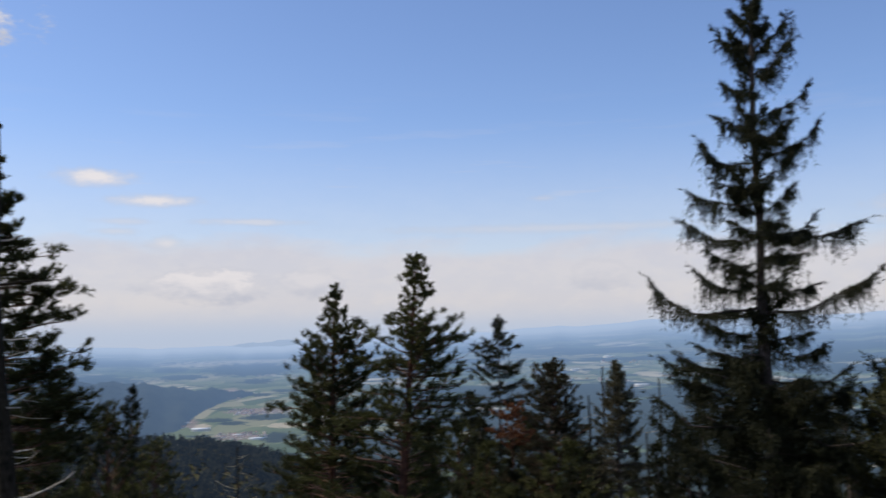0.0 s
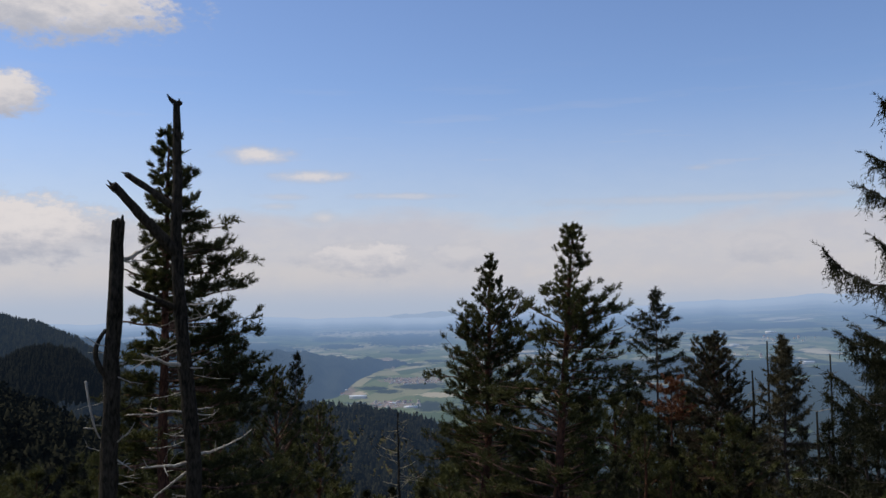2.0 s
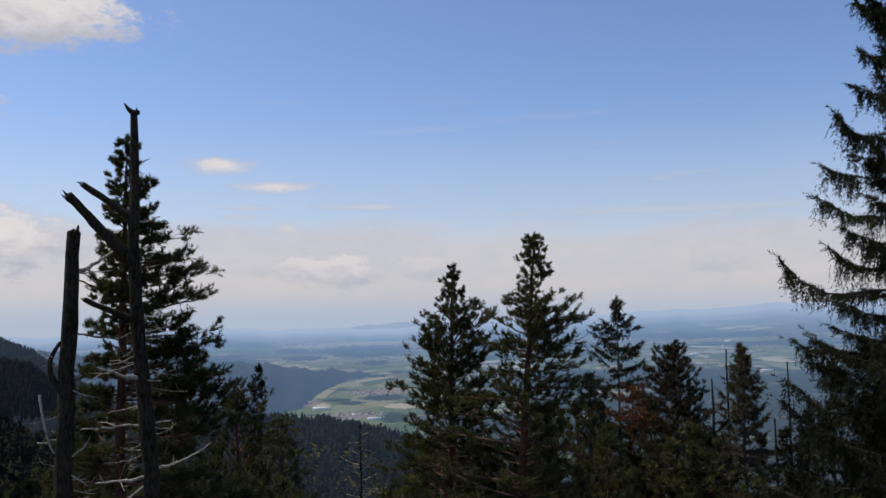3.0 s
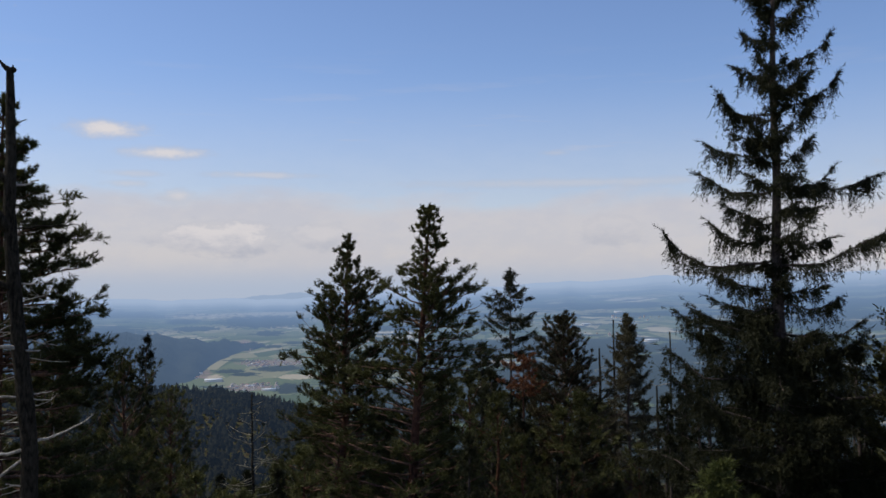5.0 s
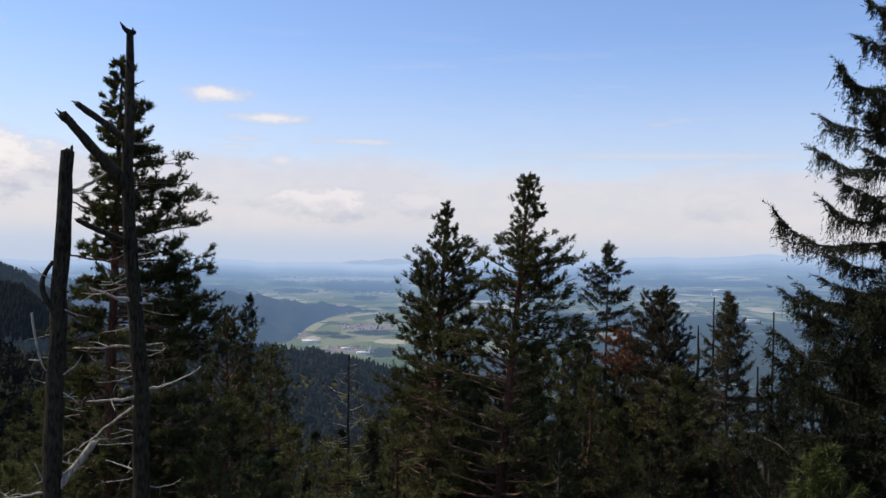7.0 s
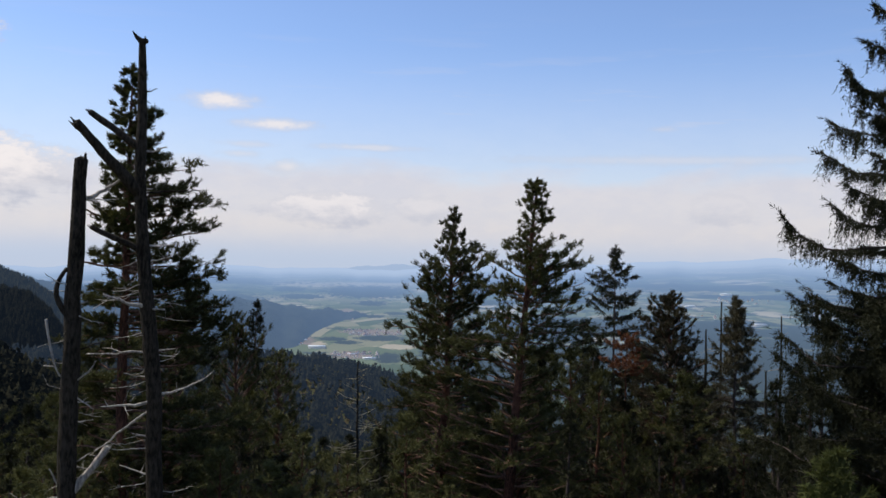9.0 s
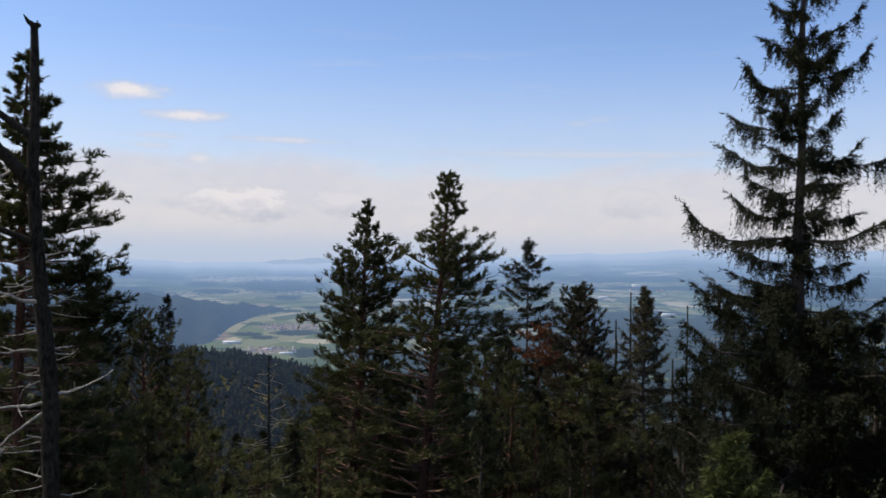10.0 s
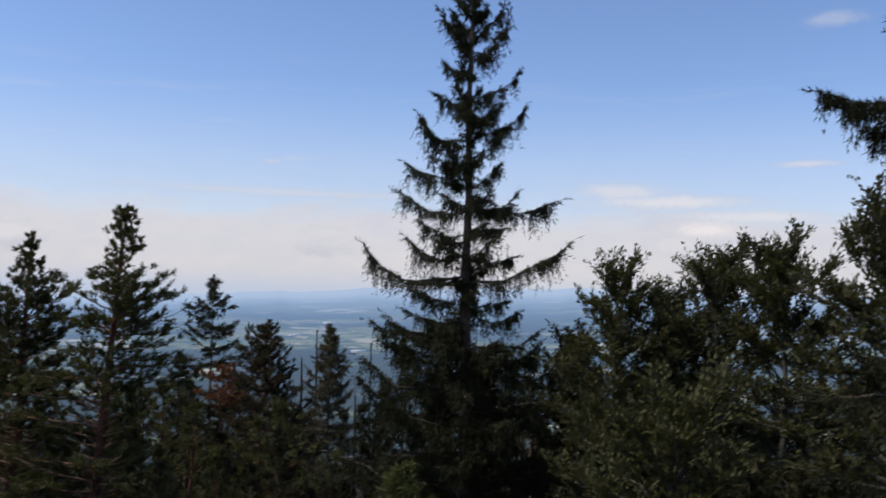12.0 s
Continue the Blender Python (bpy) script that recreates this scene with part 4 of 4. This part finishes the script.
# ---- dead trunks ----
def dead_branch(parent, start, reach, rise, deep, radius, mat, rng, left, ahead, name="branch"):
    mesh, twigs = Mesh(), []
    end = start + left * reach + ahead * deep + np.array([0, 0, rise])
    long = np.linalg.norm(end - start)
    share = np.linspace(0, 1, 11)[:, None]
    kinks = np.cumsum(rng.normal(size=(11, 3)), 0) * (0.016 if radius < 0.028 else 0.006) * long
    bow = np.array([0, 0, -0.08 * long]) * np.sin(share * np.pi) * rng.uniform(-0.4, 1.2) * (1.0 if radius < 0.028 else 0.35) + (kinks - kinks[-1] * share) * np.minimum(share * 4, 1)
    path = start + (end - start) * share + bow
    blunt = 0.78 if radius > 0.028 else 0.42
    mesh.tube(path, radius * np.linspace(1.12, blunt, 11) * rng.uniform(0.88, 1.12, 11), 7)
    # splintered end and side twigs
    for _ in range(6 if radius > 0.028 else 1):
        d = unit(path[-1] - path[-2] + rng.normal(size=3) * 0.01)
        root_ = path[-1] + rng.normal(size=3) * radius * 0.3
        mesh.tube(np.array([root_ - d * radius, root_ + d * radius * rng.uniform(0.4, 1.5)]), [radius * 0.36, radius * 0.05], 4)
    for _ in range(1 + int(long * 4) if radius < 0.028 else 0):
        k = rng.integers(3, 10)
        d = unit((path[10] - path[0]) + rng.normal(size=3) * long * 0.8)
        l = rng.uniform(0.05, 0.3) * min(1, 0.25 + long * 1.2)
        thin = min(radius * 0.38, 0.006)
        bend = path[k] + d * l * 0.5 + rng.normal(size=3) * 0.06 * l
        tip = path[k] + d * l + (0, 0, rng.uniform(-0.25, 0.2) * l)
        twig = Mesh()
        twig.tube(np.array([path[k], bend, tip]), [thin, thin * 0.8, thin * 0.4], 4)
        if l > 0.14:
            twig.tube(np.array([bend, bend + unit(d + rng.normal(size=3) * 0.8) * l * 0.45]), [thin * 0.6, thin * 0.3], 3)
        twigs.append(twig)
    limb = part(name, mesh, mat, parent, "barkless silver-grey wood" if mat is BARE_WOOD else "", smooth=True)
    for twig in twigs:
        part("twig", twig, mat, limb)


def dead_trunk(label, bearings, far, thick, branches, seed, eye=EYE, mat=None, twig_mat=None):
    """A standing dead trunk through bearings from its top down; branches: metres below the top, reach to the left, rise, thickness, bare or with bark."""
    rng = np.random.default_rng(seed)
    line = np.array([at(a, e, far, eye) for a, e in bearings])
    low = foot(line[-1])
    line = np.vstack([line, low])
    root = thing("dead_tree", low, label, "dead tree", "dead trunks")
    line = line - low
    fall = np.linspace(0, 1, 30)
    depth = line[0, 2] - line[:, 2]
    path = np.stack([np.interp(fall * depth[-1], depth, line[:, c]) for c in range(3)], 1)
    path[1:, :2] += rng.normal(size=(29, 2)) * 0.006
    radii = np.interp(fall * depth[-1], [0, 1, 2.5, 4.2, depth[-1]], np.array(thick)) * rng.uniform(0.93, 1.07, 30)
    mesh = Mesh()
    mesh.tube(path[::-1], radii[::-1], 12)
    for _ in range(9):  # splinters of the broken top
        a = rng.uniform(0, 6.283)
        foot_ = path[0] + np.array([math.cos(a), math.sin(a), 0]) * radii[0] * 0.6
        mesh.tube(np.array([foot_ - (0, 0, 0.05), foot_ + np.array([math.cos(a) * 0.01, math.sin(a) * 0.01, rng.uniform(0.01, 0.06)])]), [radii[0] * 0.4, 0.003], 4)
    part("trunk", mesh, mat or DEAD_BARK, root, smooth=True)
    left = unit(np.array([-line[0, 1] - low[1], line[0, 0] + low[0], 0.0]))
    ahead = unit(np.array([low[0], low[1], 0.0]))
    for h, reach, rise, radius, bare in branches:
        start = np.array([np.interp(h, fall * depth[-1], path[:, c]) for c in range(3)])
        dead_branch(root, start, reach, rise, rng.normal() * 0.35 * abs(reach), radius * (0.75 if radius < 0.03 else 1.0), (BARE_WOOD if bare else DEAD_BARK) if twig_mat is None else twig_mat, rng, left, ahead)
    return root, path, left, ahead, rng


SNAG_TALL = [(0.96, 0.43, 0.29, .034, 0), (1.38, 0.54, 0.59, .050, 0), (1.88, 0.43, 0.20, .030, 0), (1.37, -0.53, 0.06, .012, 0), (0.98, -0.22, 0.05, .014, 1),
             (0.47, -0.12, 0.06, .011, 0), (0.50, -0.07, -0.05, .008, 0), (1.83, -0.32, 0.02, .011, 1), (2.39, 0.36, 0.13, .026, 1), (2.36, -0.27, 0.11, .012, 0),
             (2.39, -0.15, -0.01, .016, 1), (2.79, 0.53, -0.01, .016, 1), (2.78, -0.21, 0.01, .012, 1), (2.82, -0.21, -0.01, .010, 1), (3.24, 0.43, -0.03, .022, 1),
             # at 3.19 a dark branch: its pale wood colour stands in for sunlight on top
             (3.28, 0.50, -0.39, .017, 1), (3.19, -0.52, 0.18, .017, 1), (3.55, 0.18, 0.03, .014, 1), (3.93, 0.30, 0.08, .014, 1)]
SNAG_SHORT = [(0.34, -0.40, 0.25, .026, 1), (0.34, -0.33, 0.02, .010, 1), (0.25, 0.04, 0.11, .010, 0), (1.29, -0.12, 0.07, .013, 1), (1.20, -0.08, 0.04, .012, 1),
              (1.67, -0.26, 0.09, .013, 0), (1.93, -0.20, 0.20, .012, 1), (2.02, -0.19, -0.12, .013, 1), (2.25, -0.20, -0.01, .009, 1),
              (2.91, -0.32, 0.41, .036, 1), (2.89, 0.36, -0.02, .016, 1), (2.93, 0.14, 0.28, .016, 1), (2.23, 0.02, -0.13, .012, 1), (1.75, 0.12, 0.00, .010, 1),
              (2.60, -0.24, -0.10, .010, 1), (2.64, -0.19, 0.10, .011, 1)]
pick = random.Random(8)
EXTRA = [(pick.uniform(1.9, 4.3), pick.uniform(0.12, 0.4) * pick.choice((-1, 1, 1)), pick.uniform(-0.12, 0.12), pick.uniform(0.004, 0.009), 1) for _ in range(22)]
root, path, left, ahead, rng = dead_trunk("tall dead grey trunk with broken branch stubs", [(26.94, 12.2), (26.87, 9.57), (26.84, 5.87), (26.87, 3.18), (26.62, 0.1), (26.37, -3.3), (25.96, -6.45), (25.71, -9.65), (25.55, -15.56)], 8.33,
                                          (0.031, 0.05, 0.066, 0.079, 0.12), SNAG_TALL + EXTRA, 71)
spike = Mesh()
spike.tube(np.array([path[0], path[0] + left * 0.05 + (0, 0, 0.04), path[0] + left * 0.085 + (0, 0, 0.09)]), [0.03, 0.018, 0.004], 6)
spike.tube(np.array([path[0], path[0] - left * 0.045 + (0, 0, 0.015)]), [0.035, 0.02], 6)
part("broken_top", spike, DEAD_BARK, [c for c in root.children if c.name.startswith("trunk")][0])
root, path, left, ahead, rng = dead_trunk("broken dead trunk with peeling bark", [(30.26, 4.92), (30.32, 3.64), (30.34, 0.79), (30.48, -3.4), (30.56, -6.7), (30.61, -10.76), (30.65, -15.2)], 8.13,
                                          (0.056, 0.066, 0.075, 0.084, 0.12), SNAG_SHORT + [(h - 0.9, -r * 0.7, z, t, b) for h, r, z, t, b in EXTRA[:10]], 73)
def stem_at(path, h):
    return np.array([np.interp(h, path[0, 2] - path[:, 2], path[:, c]) for c in range(3)])


arch = Mesh()
bend = np.array([stem_at(path, 1.36) + left * (0.035 + 0.1 * math.sin(s * 2.95)) + (0, 0, 0.42 * s) for s in np.linspace(0, 1, 12)])
arch.tube(bend, np.linspace(0.028, 0.016, 12), 7)
part("branch", arch, DEAD_BARK, root, "branch bowed back against the trunk", smooth=True)
stick = Mesh()
bend = np.array([stem_at(path, 1.88) + left * (0.05 + 0.15 * s ** 0.6) + ahead * 0.05 * s + (0, 0, 0.5 * s ** 1.25) for s in np.linspace(0, 1, 12)])
stick.tube(bend, np.linspace(0.007, 0.012, 12), 7)
stick.tube(np.array([bend[3], bend[3] + left * 0.09 + (0, 0, 0.01)]), [0.008, 0.006], 5)
part("branch", stick, BARE_WOOD, root, "upright stick bleached white at the end", smooth=True)

for az, top_el, low_el, far, thick, seed in ((-10.32, -2.85, -8.9, 27, 0.045, 75), (-9.42, -4.7, -9.7, 25, 0.06, 77), (-13.83, -3.6, -8.7, 27, 0.04, 79), (-13.0, -7.0, -10, 22, 0.05, 81)):
    twigs = [(0.5 + 0.33 * k, (0.5 + 0.08 * k) * (1 if k % 2 else -1) * (0.35 if k < 3 else 0.8), 0.05 - 0.02 * k, 0.012, k % 3 == 0) for k in range(9)]
    dead_trunk("thin bare dead spruce trunk", [(az, top_el), (az - 0.05, low_el)], far, (0.02, thick * 0.6, thick * 0.8, thick, thick * 1.4), twigs, seed)
pick = random.Random(3)
twigs = [(0.1 + 0.05 * k, pick.uniform(0.1, 0.34) * (0.7 + 0.03 * k) * pick.choice((-1, 1)), pick.uniform(-0.14, 0.2), pick.uniform(0.006, 0.011), 1) for k in range(54)]
dead_trunk("dead lichen-covered sapling with thin twigs", [(12.9, -7.5), (12.76, -16.0)], 14.0, (0.01, 0.02, 0.028, 0.034, 0.05), twigs, 83, mat=DEAD_BARK, twig_mat=LICHEN_BARK)


# ---- broadleaved trees ----
def broadleaf(label, top, spread, seed, leaves=21, limbs=72, deep=5.0):
    """A beech-like tree: rising limbs with flat sprays of small leaves."""
    rng = np.random.default_rng(seed)
    top = np.array(top, float)
    base = foot(top)
    root = thing("broadleaved_tree", base, label, "tree", "broadleaved trees")
    tall = top[2] - base[2]
    trunk = Mesh()
    share = np.linspace(0, 1, 12)
    spine = np.array([0, 0, tall * 0.92]) * share[:, None] + rng.normal(size=(12, 3)) * 0.05 * share[:, None]
    trunk.tube(spine, 0.1 * (1 - share) ** 0.8 + 0.012, 8)
    part("trunk", trunk, BEECH_BARK, root, smooth=True)
    green = Mesh()
    starts, heads = [], []
    for k in range(limbs):
        h = tall - deep * (k + 0.5) / limbs * rng.uniform(0.85, 1.0) - 0.35
        phi = k * 2.4 + rng.normal() * 0.3
        heading = np.array([math.cos(phi), math.sin(phi), 0])
        depth = (tall - h) / deep
        length = spread * np.interp(depth, [0, 0.1, 0.35, 1], [0.35, 0.65, 1.15, 1.5]) * rng.uniform(0.6, 1.15)
        up = np.interp(depth, [0, 0.4, 1], [68, 42, 8]) + rng.normal() * 10
        f = np.clip(h / tall / 0.92, 0, 0.999) * 11
        start = spine[int(f)]
        path = limb_path(np.array([start[0], start[1], h]), heading, length, up, up - 12, 9, 0.09, rng)
        wood = Mesh()
        wood.tube(path, np.linspace(0.012 * length + 0.01, 0.004, len(path)), 5)
        count = int(9 + 15 * length)
        p, d = along(path, rng.uniform(0.2, 1.0, count))
        rear = np.interp(depth, [0, 0.35, 0.7], [0.75, 0.5, 0.08])
        twig = unit(d * (0.8, 0.8, 0.6) + rng.normal(size=(count, 3)) * (0.55, 0.55, 0.2) + (0, 0, rear))
        reach = rng.uniform(0.18, 0.48, count) * min(1.0, 0.55 + 0.5 * length)
        for a, b, l in zip(p, twig, reach):
            wood.tube(np.array([a, a + b * l]), [0.006, 0.002], 3, False)
            t = rng.uniform(0.15, 1.05, leaves)[:, None]
            starts.append(a + b * l * t + rng.normal(size=(leaves, 3)) * (0.024, 0.024, 0.014))
            heads.append(unit(b * 1.7 + rng.normal(size=(leaves, 3)) * (0.75, 0.75, 0.35)))
        part("limb", wood, BEECH_BARK, root)
    s, h = np.concatenate(starts), np.concatenate(heads)
    green.leaves(s, h, rng.uniform(0.05, 0.085, len(s)), rng.uniform(0.023, 0.039, len(s)), rng)
    part("crown", green, BEECH_LEAF, root, "small green leaves in layered sprays")
    return root


for az, el, far, spread, seed, label in ((-29.4, 1.3, 13.5, 0.95, 91, "beech with upswept leafy branches"), (-35.2, 2.2, 14.0, 1.1, 93, "broad leafy beech beside the spruce"),
                                         (-39.4, 3.2, 13.0, 0.95, 95, "tall leafy beech with airy top"), (-32.4, -1.0, 15.0, 1.2, 97, "leafy beech half hidden by others"),
                                         (-45.2, 5.6, 11.5, 1.15, 99, "leafy beech at the edge of wood"), (-26.6, -3.0, 14.5, 0.8, 101, "small leafy beech near tall spruce"),
                                         (-33.2, -6.4, 9.0, 1.0, 103, "low leafy beech in full sun"), (-30.0, -7.5, 10.5, 1.1, 105, "low leafy beech beneath taller trees")):
    broadleaf(label, at(az, el, far, EYE_RIGHT), spread, seed)


# ---- undergrowth of smaller trees ----
def prototype(kind, seed, fine, tall=8.0):
    top = np.array([0, 0.001, 0.0])
    prof = [(0, 0.1, 0.1), (0.5, 0.45, 0.45), (1.2, 0.8, 0.8), (2.2, 1.1, 1.1), (4.5, 1.5, 1.5)] if kind == "pine" else [(0, 0.05, 0.05), (0.6, 0.35, 0.35), (1.5, 0.7, 0.7), (3.0, 1.1, 1.1), (5.0, 1.4, 1.4)]
    return conifer(kind + "_tree", "dark %s crowded on the steep slope" % kind, kind, top, (0, 0, -tall), prof, 0.09, seed, fine, 0.58, 6, 0.12,
                   PINE_BARK if kind == "pine" else SPRUCE_BARK, PINE_NEEDLE if kind == "pine" else SPRUCE_NEEDLE, [], "undergrowth conifers", 0.1, (50, 14, -4), tuft=0.11, keep_limbs=False, bare=0.3, ragged=(0.4, 1.3))


def stand(proto, place, tall=8.0, turn=0.0):
    """Sets a copy of a prototype with its top at a place and its foot on the ground."""
    low = foot(place)
    size = (place[2] - low[2]) / tall
    wide = min(max(size, 0.6), 1.15)
    return Matrix.Translation(low) @ Matrix.Rotation(turn, 4, "Z") @ Matrix.Diagonal((wide, wide, size, 1))


protos = [prototype("pine", 201, 0.34), prototype("spruce", 203, 0.24), prototype("pine", 205, 0.34), prototype("spruce", 207, 0.24)]
rng = np.random.default_rng(5)
spots = []
for az in np.arange(-46, 40, 2.1):
    limit = np.interp(az, [-46, -24, -16, -8, 0, 8, 11, 13, 15.5, 18, 24, 31, 40], [-4, -5.6, -7.4, -8.0, -6.8, -8.0, -11.4, -12.0, -11.4, -9, -8, -8.5, -9])
    for far, drop in ((11.5, 4.6), (15.5, 2.6), (20.5, 0.9), (27, 0.0)):
        if (far < 14 and -30 < az < 10) or (far < 19 and -1 < az < 10) or (far < 25 and -13.2 < az < -9.0):
            continue
        spots.append((az + rng.uniform(-1, 1), limit - drop - rng.uniform(0, 1.5), far * rng.uniform(0.92, 1.12)))
spots += [(-13.6, -7.6, 20), (-14.8, -6.6, 22), (-16.3, -5.8, 19), (-18, -5.5, 21), (-21.5, -5.2, 18), (-23.2, -4.8, 19), (-24.6, -4.5, 17), (-9.2, -8.2, 24), (-5.6, -6.6, 25), (-2.5, -6.2, 23), (-1.0, -6.8, 21), (0.9, -6.9, 21), (0.2, -7.1, 24), (1.9, -7.3, 22), (-11.9, -11.0, 22), (-12.6, -12.5, 18), (-8.2, -8.0, 20), (-15.6, -7.2, 17), (13.4, -13.6, 13), (11.3, -12.2, 14), (9.6, -11.2, 15), (17.7, -13.4, 12), (16.3, -12.4, 14), (-10.6, -13.0, 16)]
for number, (az, el, far) in enumerate(spots):
    place = at(az, el, far)
    ob = protos[number % 4 if az > -12 else 1 + 2 * (number % 2)]
    m = stand(ob, place, turn=rng.uniform(0, 6.28))
    if number >= 4:
        copy_thing(ob, m)
for ob, (az, el, far) in zip(protos, spots):
    ob.matrix_basis = stand(ob, at(az, el, far))


# ---- woods in the distance ----
def leaf_tree(rng, count, leaves=110, size=0.085):
    """Many small broadleaved trees of unit height and width as clouds of leaf clumps."""
    d = unit(rng.normal(size=(count, leaves, 3)))
    centre = d * rng.uniform(0.55, 1.0, (count, leaves, 1)) * (0.42, 0.42, 0.4) + (0, 0, 0.58)
    face = unit(d + rng.normal(size=d.shape) * 0.7)
    a = unit(np.cross(face, rng.normal(size=d.shape))) * size
    b = unit(np.cross(face, a)) * size
    points = np.stack([centre - a, centre - b * 0.8, centre + a, centre + b * 0.8], 2).reshape(count, leaves * 4, 3)
    return points, np.arange(leaves * 4).reshape(-1, 4)


def wood(name, label, az, r, count, tall, seed, leafy_share, mat, tiers=3, sides=6, leaves=110, size=0.085):
    rng = np.random.default_rng(seed)
    mesh = Mesh()
    for share, maker in ((1 - leafy_share, needle_tree), (leafy_share, leaf_tree)):
        amount = int(count * share)
        if not amount:
            continue
        a = np.radians(rng.uniform(az[0], az[1], amount))
        far = np.sqrt(rng.uniform(r[0] ** 2, r[1] ** 2, amount))
        x, y = -np.sin(a) * far, np.cos(a) * far
        z = slope_height(x, y) - 0.6
        height = rng.uniform(tall[0], tall[1], amount)
        broad = height * rng.uniform(0.5, 0.85, amount) * (1.0 if maker is needle_tree else 1.15)
        points, faces = needle_tree(rng, amount, tiers, sides) if maker is needle_tree else leaf_tree(rng, amount, leaves, size)
        points = points * np.stack([broad, broad, height], -1)[:, None] + np.stack([x, y, z], -1)[:, None]
        each = points.shape[1]
        mesh.add(points.reshape(-1, 3), (faces[None] + np.arange(amount)[:, None, None] * each).reshape(-1, 4))
    return tagged(new(name, mesh.data(name, mat)), label, "woodland", kind="stuff")


wood("ridge_woods", "dense dark conifer forest on the ridge", (2, 36), (640, 1420), 12000, (6, 15), 301, 0.3, RIDGE_WOOD, leaves=26, size=0.16)
wood("spur_woods", "mixed green forest on the near spur", (20, 46), (250, 470), 1300, (8, 14), 303, 0.65, RIDGE_WOOD, 6, 8, 110, 0.08)
wood("spur_canopy", "leafy tree crowns on the near spur", (21, 46), (105, 265), 330, (8, 14), 307, 0.97, RIDGE_WOOD, 12, 12, 380, 0.036)
wood("slope_woods", "conifer forest falling away below", (-48, 30), (45, 420), 1900, (9, 16), 305, 0.15, WOODED, 8, 9)


# ---- villages in the valley ----
def plain_wall(n):
    tone = n.add("ObjectInfo").outputs["Random"]
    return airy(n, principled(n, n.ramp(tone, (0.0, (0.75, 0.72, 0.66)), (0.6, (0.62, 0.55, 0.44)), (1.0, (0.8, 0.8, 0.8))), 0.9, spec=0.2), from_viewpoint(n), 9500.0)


def tiled(n):
    tone = n.add("ObjectInfo").outputs["Random"]
    grain = n.noise(n.add("TexCoord").outputs["Object"], 3.0, 3.0)
    colour = n.ramp(tone, (0.0, (0.26, 0.13, 0.1)), (0.5, (0.24, 0.16, 0.13)), (0.75, (0.27, 0.25, 0.24)), (1.0, (0.34, 0.2, 0.15)))
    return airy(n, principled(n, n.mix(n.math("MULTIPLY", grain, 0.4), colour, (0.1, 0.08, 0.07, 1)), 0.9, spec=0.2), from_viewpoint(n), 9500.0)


def sheet_metal(n):
    grain = n.noise(n.add("TexCoord").outputs["Object"], 0.3, 3.0)
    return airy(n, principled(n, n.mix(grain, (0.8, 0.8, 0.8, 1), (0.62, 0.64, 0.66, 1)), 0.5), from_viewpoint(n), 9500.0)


# all three have distance haze painted in as emission
WALL, TILES, METAL = material("rendered_wall", plain_wall), material("roof_tiles", tiled), material("sheet_metal_roof", sheet_metal)


def gabled(name, label, category, group, long, wide, eaves, ridge, roof_mat):
    root = thing(name, (0, 0, 0), label, category, group)
    a, b = long / 2, wide / 2
    walls = Mesh()
    walls.add([(-a, -b, -3), (a, -b, -3), (a, b, -3), (-a, b, -3), (-a, -b, eaves), (a, -b, eaves), (a, b, eaves), (-a, b, eaves), (-a, 0, ridge - 0.3), (a, 0, ridge - 0.3)],
              [(0, 1, 5, 4), (1, 2, 6, 5), (2, 3, 7, 6), (3, 0, 4, 7), (4, 7, 8, 8), (6, 5, 9, 9)])
    part("wall", walls, WALL, root)
    roof = Mesh()
    o, d = 0.7, 0.35
    top = [(-a - o, -b - o, eaves - 0.4), (a + o, -b - o, eaves - 0.4), (a + o, 0, ridge), (-a - o, 0, ridge), (a + o, b + o, eaves - 0.4), (-a - o, b + o, eaves - 0.4)]
    roof.add(top + [(x, y, z - d) for x, y, z in top], [(0, 1, 2, 3), (3, 2, 4, 5), (7, 6, 9, 8), (8, 9, 11, 10), (0, 6, 7, 1), (4, 10, 11, 5), (1, 7, 8, 2), (2, 8, 10, 4), (3, 9, 6, 0), (5, 11, 9, 3)])
    part("roof", roof, roof_mat, root)
    return root


house = gabled("village_house", "small pale house with pitched tiled roof", "house", "village houses", 13, 9, 5.5, 9.5, TILES)
hall = gabled("factory_hall", "long factory hall with pale metal roof", "building", "factory halls", 60, 24, 7, 9, METAL)


def plain_pose(az, el, turn, size=1.0):
    place = plain_place(az, el)[0]
    return Matrix.Translation(Vector(place)) @ Matrix.Rotation(turn, 4, "Z") @ Matrix.Scale(size, 4)


rng = np.random.default_rng(17)
for low_az, high_az, low_el, high_el, count in ((10.0, 13.8, -5.75, -5.35, 60), (12.9, 14.4, -4.75, -4.25, 34), (11.4, 14.4, -7.2, -6.85, 40), (16.3, 17.6, -6.4, -5.9, 20), (-12, -6, -4.0, -3.7, 14), (-13.5, -9.5, -2.9, -2.6, 16)):
    for _ in range(count):
        m = plain_pose(rng.uniform(low_az, high_az), rng.uniform(low_el, high_el), rng.uniform(0, 3.14), rng.uniform(0.45, 0.85))
        copy_thing(house, m)
for az, el, turn, size in ((12.03, -7.25, 0.3, 0.8), (13.2, -6.95, 0.1, 0.5), (12.9, -5.6, 0.2, 0.5), (16.4, -6.1, 0.5, 0.6), (-12.6, -4.2, 0.1, 1.0), (-8.5, -3.2, 0.2, 0.7), (-10.6, -2.4, 0.0, 0.8)):
    copy_thing(hall, plain_pose(az, el, turn, size))
house.matrix_basis = plain_pose(12.4, -5.75, 0.4)
hall.matrix_basis = plain_pose(15.45, -6.57, radians(15), 1.1)
